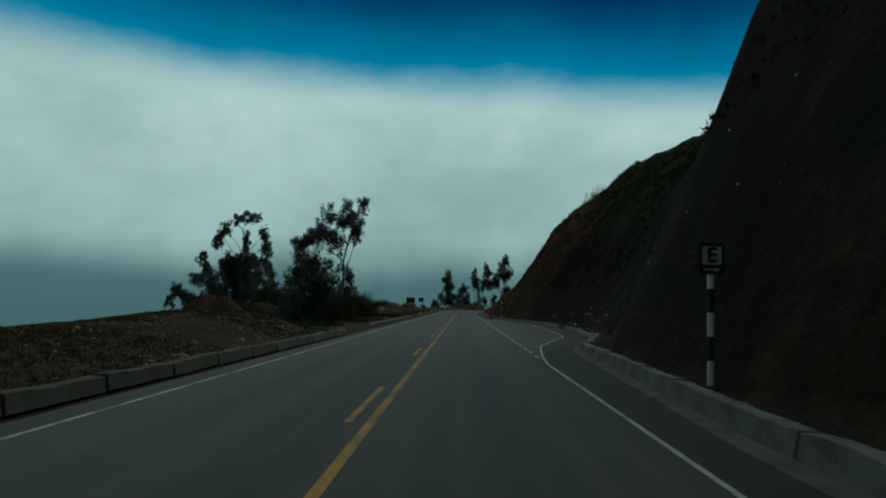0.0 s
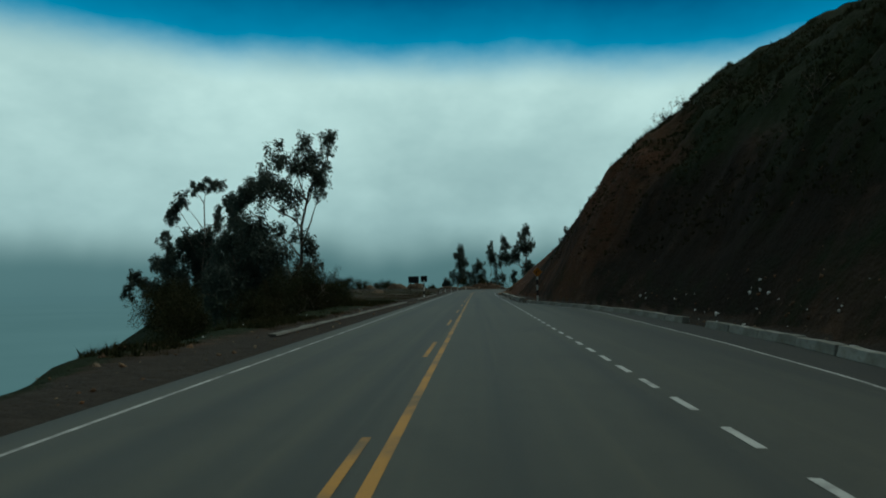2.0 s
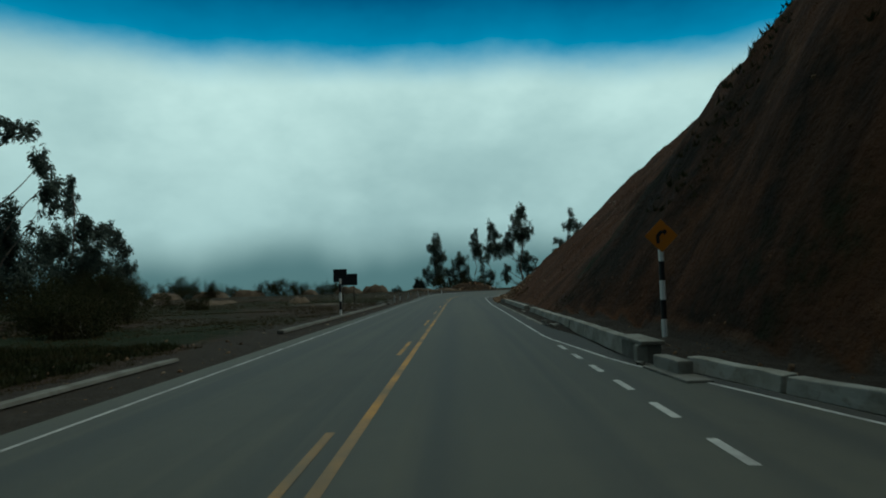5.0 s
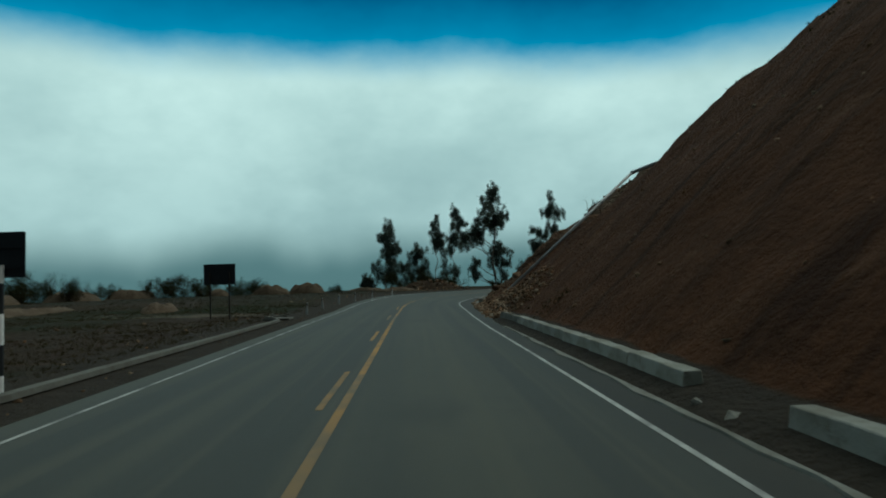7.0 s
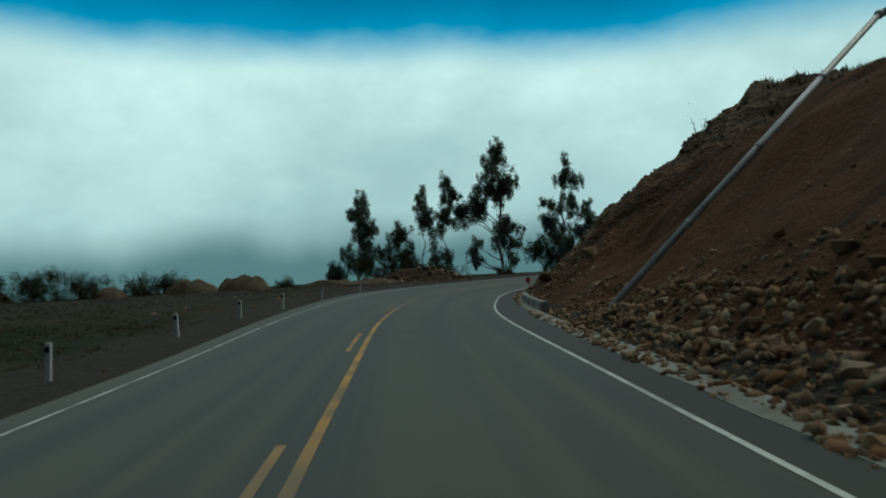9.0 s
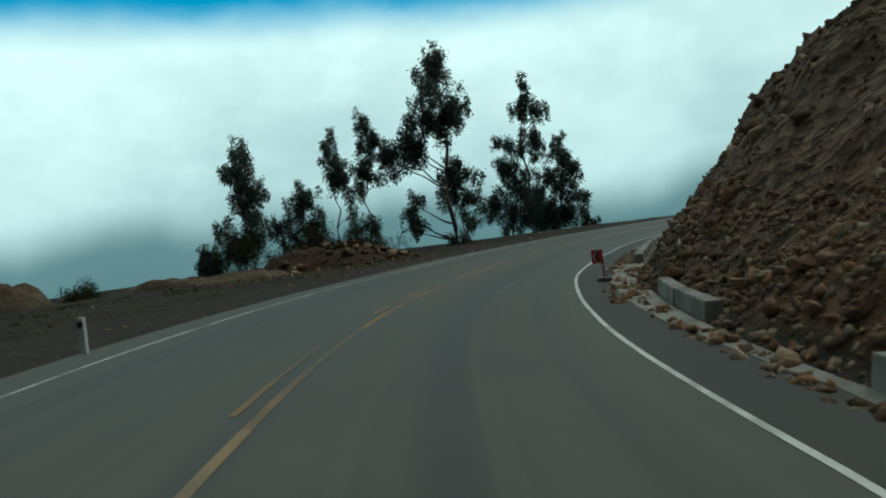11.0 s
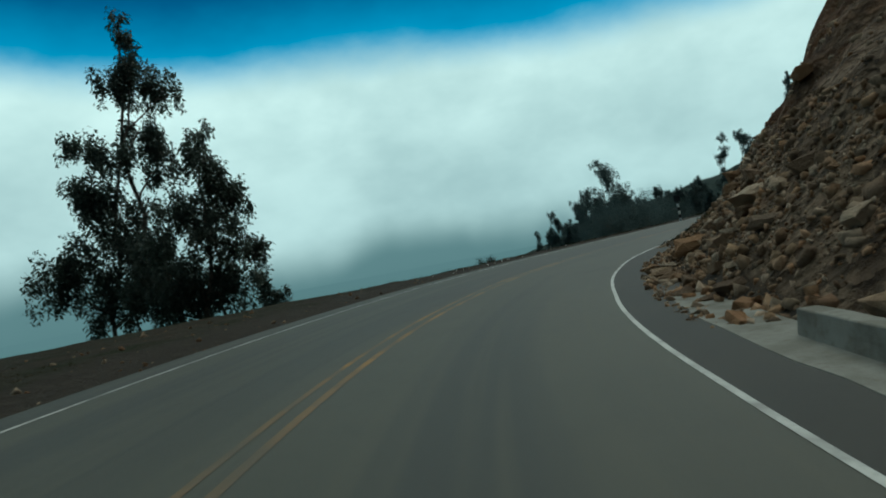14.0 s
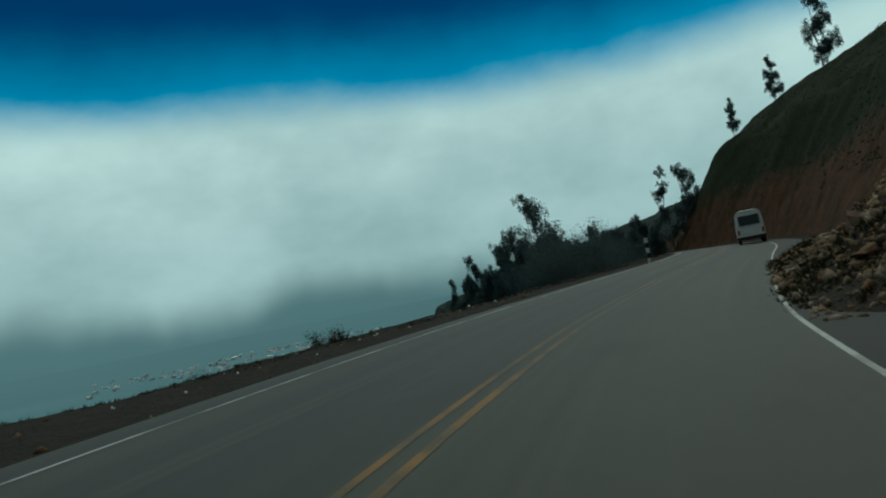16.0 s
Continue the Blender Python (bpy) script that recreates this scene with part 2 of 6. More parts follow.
# one near-black mask layer is shade painted into the cut slope's colour
M_GROUND = material("mountain_ground", (0.034, 0.02312, 0.01496), 0.97, [(0.35, 0.4, 0.62, (0.0476, 0.03264, 0.0204), 0.9, 7), (3.0, 0.45, 0.7, (0.02312, 0.01496, 0.00952), 0.8, 8), (22, 0.52, 0.72, (0.0884, 0.068, 0.051), 0.5, 3)],
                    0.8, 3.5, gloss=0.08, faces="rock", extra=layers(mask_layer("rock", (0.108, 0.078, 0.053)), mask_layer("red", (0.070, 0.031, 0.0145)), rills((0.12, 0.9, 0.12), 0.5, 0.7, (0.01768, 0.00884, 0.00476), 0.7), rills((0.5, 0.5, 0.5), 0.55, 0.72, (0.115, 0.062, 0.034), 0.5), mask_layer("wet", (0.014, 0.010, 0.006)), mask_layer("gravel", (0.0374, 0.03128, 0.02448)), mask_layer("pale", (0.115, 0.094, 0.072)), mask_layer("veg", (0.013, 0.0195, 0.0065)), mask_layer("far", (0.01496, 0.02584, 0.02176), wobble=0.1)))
M_CONCRETE = material("weathered_concrete", (0.136, 0.136, 0.12), 0.92, [(1.1, 0.4, 0.7, (0.08, 0.076, 0.064), 0.9, 7), (9, 0.5, 0.75, (0.088, 0.08, 0.064), 0.7, 6)], 0.4, 30, vary=0.15, gloss=0.15)
M_CONCRETE_GREY = material("grey_concrete", (0.22, 0.22, 0.195), 0.92, [(1.1, 0.4, 0.7, (0.12, 0.115, 0.095), 0.9, 7), (9, 0.5, 0.75, (0.13, 0.115, 0.09), 0.7, 6)], 0.4, 30, vary=0.15, gloss=0.15)
M_CONCRETE_PALE = material("pale_concrete", (0.29, 0.295, 0.265), 0.9, [(0.9, 0.4, 0.7, (0.17, 0.165, 0.135), 0.9, 7), (8, 0.5, 0.75, (0.15, 0.13, 0.10), 0.7, 6)], 0.4, 25, vary=0.12, gloss=0.15)
def tints(*colours):
    """Mixes further colours in, stone by stone."""
    def layer(nt, co, cur):
        N, K = nt.nodes.new, nt.links.new
        info, geo = N("ShaderNodeObjectInfo"), N("ShaderNodeNewGeometry")
        for k, colour in enumerate(colours):
            a = N("ShaderNodeMath")
            a.operation = "MULTIPLY_ADD"
            K(geo.outputs["Random Per Island"], a.inputs[0])
            a.inputs[1].default_value = 7.3 + 5.1 * k
            K(info.outputs["Random"], a.inputs[2])
            f = N("ShaderNodeMath")
            f.operation = "FRACT"
            K(a.outputs[0], f.inputs[0])
            r = N("ShaderNodeMapRange")
            K(f.outputs[0], r.inputs[0])
            r.inputs[1].default_value, r.inputs[2].default_value, r.inputs[4].default_value = 0.5, 0.9, 0.8
            mx = N("ShaderNodeMix")
            mx.data_type = "RGBA"
            K(r.outputs[0], mx.inputs[0])
            K(cur, mx.inputs[6])
            mx.inputs[7].default_value = (*colour, 1)
            cur = mx.outputs[2]
        return cur
    return layer


M_ROCK = material("broken_rock", (0.215, 0.145, 0.088), 0.95, [(1.5, 0.4, 0.65, (0.13, 0.078, 0.045), 0.9, 7), (9, 0.5, 0.72, (0.29, 0.215, 0.145), 0.7, 5)], 0.6, 9, vary=0.4, gloss=0.1, extra=tints((0.19, 0.10, 0.05), (0.27, 0.22, 0.165), (0.10, 0.068, 0.045)))
M_ROCK_RED = material("red_brown_rubble", (0.165, 0.102, 0.060), 0.95, [(1.5, 0.4, 0.65, (0.10, 0.057, 0.032), 0.9, 7), (9, 0.5, 0.72, (0.22, 0.15, 0.095), 0.7, 5)], 0.6, 9, vary=0.35, gloss=0.1, extra=tints((0.145, 0.072, 0.036), (0.23, 0.185, 0.135), (0.085, 0.054, 0.034)))
M_SOIL_PALE = material("tan_soil", (0.090, 0.066, 0.045), 0.97, [(0.8, 0.4, 0.65, (0.125, 0.098, 0.070), 0.9, 7), (6, 0.48, 0.7, (0.052, 0.037, 0.025), 0.8, 6)], 0.8, 5, vary=0.15, gloss=0.08)
M_SOIL = material("red_soil", (0.04435, 0.02856, 0.01786), 0.97, [(0.8, 0.4, 0.65, (0.0616, 0.04455, 0.02957), 0.9, 7), (6, 0.48, 0.7, (0.02464, 0.01599, 0.01047), 0.8, 6)], 0.8, 5, vary=0.15, gloss=0.08)
def leafy(m):
    """Lets some light through a leaf."""
    nt = m.node_tree
    p, out = nt.nodes["Principled BSDF"], nt.nodes["Material Output"]
    t, mx = nt.nodes.new("ShaderNodeBsdfTranslucent"), nt.nodes.new("ShaderNodeMixShader")
    mx.inputs[0].default_value = 0.3
    nt.links.new(p.inputs["Base Color"].links[0].from_socket, t.inputs["Color"])
    nt.links.new(p.outputs[0], mx.inputs[1])
    nt.links.new(t.outputs[0], mx.inputs[2])
    nt.links.new(mx.outputs[0], out.inputs["Surface"])
    return m


M_LEAF = leafy(material("eucalyptus_leaves", (0.052, 0.070, 0.056), 0.6, [(0.5, 0.4, 0.65, (0.080, 0.100, 0.080), 0.9, 3)], vary=0.35, gloss=0.2))
M_LEAF_DRY = leafy(material("scrub_leaves", (0.0195, 0.0225, 0.00825), 0.8, [(0.6, 0.4, 0.65, (0.0345, 0.03, 0.012), 0.9, 3)], vary=0.4, gloss=0.1))
# haze of distance put into these leaves as a paler blue-grey colour
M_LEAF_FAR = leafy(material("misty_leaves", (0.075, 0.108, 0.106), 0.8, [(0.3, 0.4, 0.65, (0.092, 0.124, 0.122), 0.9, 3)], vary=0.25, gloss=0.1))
# the spur's thin mist is mixed into its scrub colour
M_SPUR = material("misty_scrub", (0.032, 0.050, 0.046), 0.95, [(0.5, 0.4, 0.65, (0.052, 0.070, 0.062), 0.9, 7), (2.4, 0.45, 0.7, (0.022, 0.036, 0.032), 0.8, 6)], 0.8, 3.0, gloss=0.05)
M_BARK = material("eucalyptus_bark", (0.16, 0.135, 0.11), 0.9, [(3, 0.4, 0.65, (0.075, 0.06, 0.048), 0.9, 6)], 0.5, 14)
M_SIGN_BLACK = material("black_sign_paint", (0.012, 0.014, 0.016), 0.6, [(3, 0.5, 0.8, (0.03, 0.032, 0.034), 0.6, 5)])
M_SIGN_WHITE = material("white_sign_paint", (0.72, 0.73, 0.71), 0.55, [(4, 0.5, 0.8, (0.42, 0.4, 0.36), 0.6, 6)], vary=0.06)
M_SIGN_BACK = material("bare_sign_back", (0.018, 0.020, 0.025), 0.6, [(2, 0.45, 0.75, (0.03, 0.032, 0.036), 0.7, 6)], metal=0.2)
M_SIGN_GREY = material("faded_white_paint", (0.40, 0.41, 0.40), 0.6, [(5, 0.45, 0.75, (0.26, 0.25, 0.23), 0.7, 6)], vary=0.08)
M_CONCRETE_DARK = material("dark_mossy_concrete", (0.085, 0.088, 0.074), 0.94, [(1.1, 0.4, 0.7, (0.052, 0.052, 0.040), 0.9, 7), (9, 0.5, 0.75, (0.11, 0.105, 0.085), 0.6, 6)], 0.4, 30, vary=0.15, gloss=0.12)
M_BARK_DARK = material("rusted_dark_steel", (0.035, 0.030, 0.027), 0.8, [(6, 0.45, 0.7, (0.06, 0.04, 0.028), 0.7, 5)], gloss=0.2)
M_GRASS_DRY = leafy(material("dry_grass", (0.060, 0.046, 0.024), 0.85, [(0.8, 0.4, 0.65, (0.040, 0.038, 0.016), 0.9, 3)], vary=0.4, gloss=0.08))
M_ORANGE = material("orange_sign_paint", (0.52, 0.17, 0.012), 0.5, [(3, 0.5, 0.8, (0.36, 0.13, 0.02), 0.5, 5)])
M_RED = material("red_sign_paint", (0.42, 0.022, 0.022), 0.55, [(4, 0.5, 0.8, (0.26, 0.03, 0.03), 0.6, 5)])
M_PIPE = material("grey_pipe", (0.30, 0.31, 0.31), 0.5, [(1.5, 0.45, 0.7, (0.19, 0.18, 0.17), 0.7, 6)], metal=0.1)
M_STEEL = material("dull_steel", (0.2, 0.2, 0.2), 0.5, [(5, 0.5, 0.7, (0.1, 0.07, 0.05), 0.6, 5)], metal=0.5)
M_BUS = material("cream_bus_paint", (0.74, 0.73, 0.68), 0.4, [(1.0, 0.45, 0.8, (0.55, 0.52, 0.46), 0.6, 6)], coat=0.3)
M_BUS_TRIM = material("dark_bus_trim", (0.03, 0.03, 0.032), 0.6)
M_GLASS = material("dark_window_glass", (0.012, 0.018, 0.02), 0.08, coat=0.5)
M_TYRE = material("tyre_rubber", (0.014, 0.014, 0.014), 0.9, [(6, 0.5, 0.7, (0.03, 0.028, 0.025), 0.7, 4)])
M_TAIL = material("tail_lamp_red", (0.35, 0.01, 0.01), 0.25, coat=0.5)
M_TOWN = material("far_house_walls", (0.68, 0.70, 0.69), 0.9, vary=0.4)
M_ROOF = material("far_house_roofs", (0.42, 0.42, 0.42), 0.9, vary=0.4)
M_LITTER = material("pale_litter", (0.6, 0.6, 0.58), 0.7, vary=0.3)


# ---- mesh helpers ----
def mesh_from(name, verts, faces, mats, smooth=False):
    me = bpy.data.meshes.new(name)
    me.from_pydata([tuple(map(float, v)) for v in verts], [], [tuple(int(i) for i in f) for f in faces])
    for m in mats if isinstance(mats, (list, tuple)) else [mats]:
        me.materials.append(m)
    if smooth:
        me.polygons.foreach_set("use_smooth", [True] * len(me.polygons))
    me.update()
    return me


def thing(name, label, category, at=(0, 0, 0), turn=0.0, group="", kind=""):
    """An Empty at the thing's base that parents its parts."""
    ob = new(name)
    ob.empty_display_size = 0.2
    ob.matrix_basis = pose(*at, 0, 0, turn)
    return tagged(ob, label, category, group, kind)


def part(name, bm, mat, parent, label="", smooth=False):
    me = bpy.data.meshes.new(name)
    bm.to_mesh(me)
    bm.free()
    for m in mat if isinstance(mat, (list, tuple)) else [mat]:
        me.materials.append(m)
    if smooth:
        me.polygons.foreach_set("use_smooth", [True] * len(me.polygons))
    ob = new(name, me)
    ob.parent = parent
    return tagged(ob, label)


def box_bm(size, at=(0, 0, 0), bevel=0.0, turn=(0, 0, 0)):
    bm = bmesh.new()
    bmesh.ops.create_cube(bm, size=1.0, matrix=Matrix.Diagonal((*size, 1)))
    if bevel:
        bmesh.ops.bevel(bm, geom=bm.edges[:], offset=bevel, segments=2, profile=0.6, affect="EDGES")
    bmesh.ops.transform(bm, matrix=pose(*at, *turn), verts=bm.verts[:])
    return bm


def tube_bm(a, b, r0, r1=None, n=10):
    a, b = Vector(a), Vector(b)
    bm = bmesh.new()
    m = Matrix.Translation((a + b) / 2) @ (b - a).to_track_quat("Z", "Y").to_matrix().to_4x4()
    bmesh.ops.create_cone(bm, cap_ends=True, segments=n, radius1=r0, radius2=r0 if r1 is None else r1, depth=(b - a).length, matrix=m)
    return bm


def join_bm(*some):
    out = bmesh.new()
    for bm in some:
        me = bpy.data.meshes.new("tmp")
        bm.to_mesh(me)
        bm.free()
        out.from_mesh(me)
        bpy.data.meshes.remove(me)
    return out


def prism_bm(points, depth, axis="y"):
    """A flat outline in x and z, made depth thick along y, its front at y = 0."""
    bm = bmesh.new()
    front = [bm.verts.new((x, 0, z)) for x, z in points]
    back = [bm.verts.new((x, depth, z)) for x, z in points]
    bm.faces.new(front)
    bm.faces.new(back[::-1])
    for i in range(len(points)):
        j = (i + 1) % len(points)
        bm.faces.new((front[j], front[i], back[i], back[j]))
    bmesh.ops.recalc_face_normals(bm, faces=bm.faces[:])
    return bm


# ---- the road's line: distance s along it, offset d to its right ----
BENDS = [(-1.9, -80), (-1.9, -40), (-1.9, 0), (-1.9, 60), (-1.9, 110), (-1.9, 135), (-1.6, 148), (-0.35, 158.5), (1.2, 165.4), (3.7, 171.95), (7.13, 178.25), (10.97, 184.56), (16.23, 191.1), (20.58, 195.62), (24.8, 199.2), (31.17, 203.62), (37.83, 206.98), (44.05, 209.58),
         (59.9, 215.0), (77, 220.4), (90, 225.4), (100, 230.5), (110, 237.6), (120, 246), (130, 256), (141, 268), (152, 281), (163, 294)]


def spline(points, step=0.5):
    pts = [np.array(p, float) for p in points]
    out = []
    for i in range(1, len(pts) - 2):
        p0, p1, p2, p3 = pts[i - 1: i + 3]
        k = max(2, int(np.linalg.norm(p2 - p1) / 0.25))
        t0, t1, t2, t3 = 0, *np.cumsum([np.linalg.norm(b - a) ** 0.5 for a, b in ((p0, p1), (p1, p2), (p2, p3))])
        for t in np.linspace(t1, t2, k, endpoint=False):
            a1 = (t1 - t) / (t1 - t0) * p0 + (t - t0) / (t1 - t0) * p1
            a2 = (t2 - t) / (t2 - t1) * p1 + (t - t1) / (t2 - t1) * p2
            a3 = (t3 - t) / (t3 - t2) * p2 + (t - t2) / (t3 - t2) * p3
            b1 = (t2 - t) / (t2 - t0) * a1 + (t - t0) / (t2 - t0) * a2
            b2 = (t3 - t) / (t3 - t1) * a2 + (t - t1) / (t3 - t1) * a3
            out.append((t2 - t) / (t2 - t1) * b1 + (t - t1) / (t2 - t1) * b2)
    out = np.array(out)
    run = np.r_[0, np.cumsum(np.hypot(*np.diff(out, axis=0).T))]
    s = np.arange(0, run[-1], step)
    return s + points[1][1], np.stack([np.interp(s, run, out[:, 0]), np.interp(s, run, out[:, 1])], 1)


ROAD_S, ROAD_XY = spline(BENDS)
heading = np.unwrap(np.arctan2(*np.gradient(ROAD_XY, axis=0).T[::-1]))
heading = np.convolve(np.pad(heading, 8, mode="edge"), np.ones(17) / 17, mode="valid")
S_END = float(ROAD_S[-1])


def road_at(s, d):
    """The place of s, d in x and y (arrays or numbers)."""
    x, y, h = np.interp(s, ROAD_S, ROAD_XY[:, 0]), np.interp(s, ROAD_S, ROAD_XY[:, 1]), np.interp(s, ROAD_S, heading)
    return x + d * np.sin(h), y - d * np.cos(h)


def turn_at(s):
    """The turn about z, in degrees, that lays +y along the road."""
    return math.degrees(float(np.interp(s, ROAD_S, heading))) - 90


def ease(v, a, b):
    t = np.clip((np.asarray(v, float) - a) / (b - a), 0, 1)
    return t * t * (3 - 2 * t)


def table(s, rows):
    xs, ys = zip(*rows)
    return np.interp(s, xs, ys)


def road_z(s, d):
    ramp = ease(s, 138, 165)
    return ramp * (0.15 - 0.053 * np.clip(d, -9.0, 7.0))


# offsets along the road
EDGE_R = [(-80, 3.5), (18, 3.5), (21, 3.7), (26.3, 4.25), (29.8, 5.05), (32.7, 5.75), (35.4, 6.5), (38.4, 6.9), (45, 7.25), (53, 7.4), (62, 7.55), (70, 7.3), (76, 6.0), (84.5, 4.1), (90.5, 3.5), (122, 3.5), (134, 3.68), (150, 3.85), (158, 4.08), (166, 4.04), (170, 3.93), (175, 3.72), (180, 3.66), (185, 3.86), (191, 3.8), (197, 3.86), (206, 3.82), (210, 3.7), (215, 3.66), (220, 3.46), (225, 3.42), (232, 3.52), (400, 3.5)]
EDGE_L = [(-80, -3.55), (140, -3.55), (163, -3.74), (176, -3.95), (186, -3.84), (192, -3.95), (202, -3.93), (210, -3.95), (222, -4.0), (236, -3.98), (255, -3.7), (400, -3.6)]
KERB_R = [(-80, 4.6), (8, 4.6), (18, 5.1), (23, 5.3), (28, 6.3), (32.5, 7.5), (38, 8.1), (45, 8.8), (52, 9.0), (62, 8.8), (68, 8.0), (76, 6.4), (85, 4.5), (91, 4.6), (126, 4.5), (140, 5.0), (150, 5.3), (160, 5.25), (172, 5.5), (184, 5.6), (200, 5.5), (400, 5.4)]
LEDGE = [(-80, -15), (29, -13.5), (33, -12.5), (35.5, -5.8), (38, -6.4), (43, -8.2), (60, -8.5), (80, -10.5), (92, -14), (100, -22), (112, -32), (125, -40), (140, -47), (150, -49), (165, -46), (180, -40), (192, -40), (203, -38), (210, -28), (215, -19), (219, -11), (223, -8.2), (228, -7.5), (235, -7.2), (256, -6.8), (400, -6.2)]


def value_noise(x, y, seed):
    """Smooth noise between -1 and 1 over arrays."""
    xi, yi = np.floor(x).astype(np.int64), np.floor(y).astype(np.int64)
    fx, fy = x - xi, y - yi
    fx, fy = fx * fx * (3 - 2 * fx), fy * fy * (3 - 2 * fy)

    def hashed(a, b):
        h = (a * 374761393 + b * 668265263 + seed * 1442695041) & 0x7FFFFFFF
        h = ((h ^ (h >> 13)) * 1274126177) & 0x7FFFFFFF
        return ((h ^ (h >> 16)) & 0xFFFF) / 32767.5 - 1
    a, b, c, e = hashed(xi, yi), hashed(xi + 1, yi), hashed(xi, yi + 1), hashed(xi + 1, yi + 1)
    return (a * (1 - fx) + b * fx) * (1 - fy) + (c * (1 - fx) + e * fx) * fy


def rough(x, y, scale, seed, octaves=4):
    total, amp = 0, 1.0
    for o in range(octaves):
        total = total + amp * value_noise(x / scale * 2 ** o, y / scale * 2 ** o, seed + 7 * o)
        amp *= 0.5
    return total / 1.9


def hill(s, u):
    """Height of the cut slope u metres behind its toe."""
    k1 = table(s, [(-80, 2.2), (8, 2.7), (20, 2.7), (30, 1.75), (60, 1.65), (78, 1.8), (90, 1.95), (97, 1.5), (104, 1.05), (115, 1.0), (125, 0.96), (132, 0.92), (140, 0.76), (148, 0.70), (158, 0.72), (168, 0.86), (176, 1.15), (183, 1.28), (190, 1.2), (198, 0.92), (205, 0.88), (212, 1.1), (219, 1.25), (224, 1.3), (236, 1.5), (250, 1.6), (400, 1.6)])
    u1 = table(s, [(-80, 8), (20, 7), (40, 5.0), (76, 5.6), (90, 6.6), (98, 6.2), (106, 10), (120, 11), (135, 10), (150, 9), (160, 8), (172, 6), (180, 4.2), (222, 4.2), (236, 7), (255, 9), (400, 9)])
    k2 = table(s, [(-80, 1.1), (60, 1.02), (75, 0.9), (98, 0.9), (106, 0.9), (125, 0.85), (132, 0.68), (140, 0.56), (150, 0.46), (162, 0.48), (172, 0.6), (180, 0.95), (190, 0.9), (200, 0.75), (212, 0.75), (222, 0.65), (255, 0.7), (400, 0.7)])
    u2 = table(s, [(-80, 18), (30, 17), (98, 15), (110, 18), (150, 16), (165, 12), (180, 13), (205, 16), (236, 18), (400, 18)])
    k3 = table(s, [(-80, 0.45), (100, 0.45), (120, 0.4), (138, 0.05), (190, 0.05), (215, 0.3), (236, 0.45), (400, 0.45)])
    z = k1 * np.minimum(u, u1) + k2 * np.clip(u - u1, 0, u2 - u1) + k3 * np.clip(u - u2, 0, None)
    return (z - 0.004 * np.clip(u - u2, 0, None) ** 2) * (1 - 0.8 * ease(s, 322, 346))


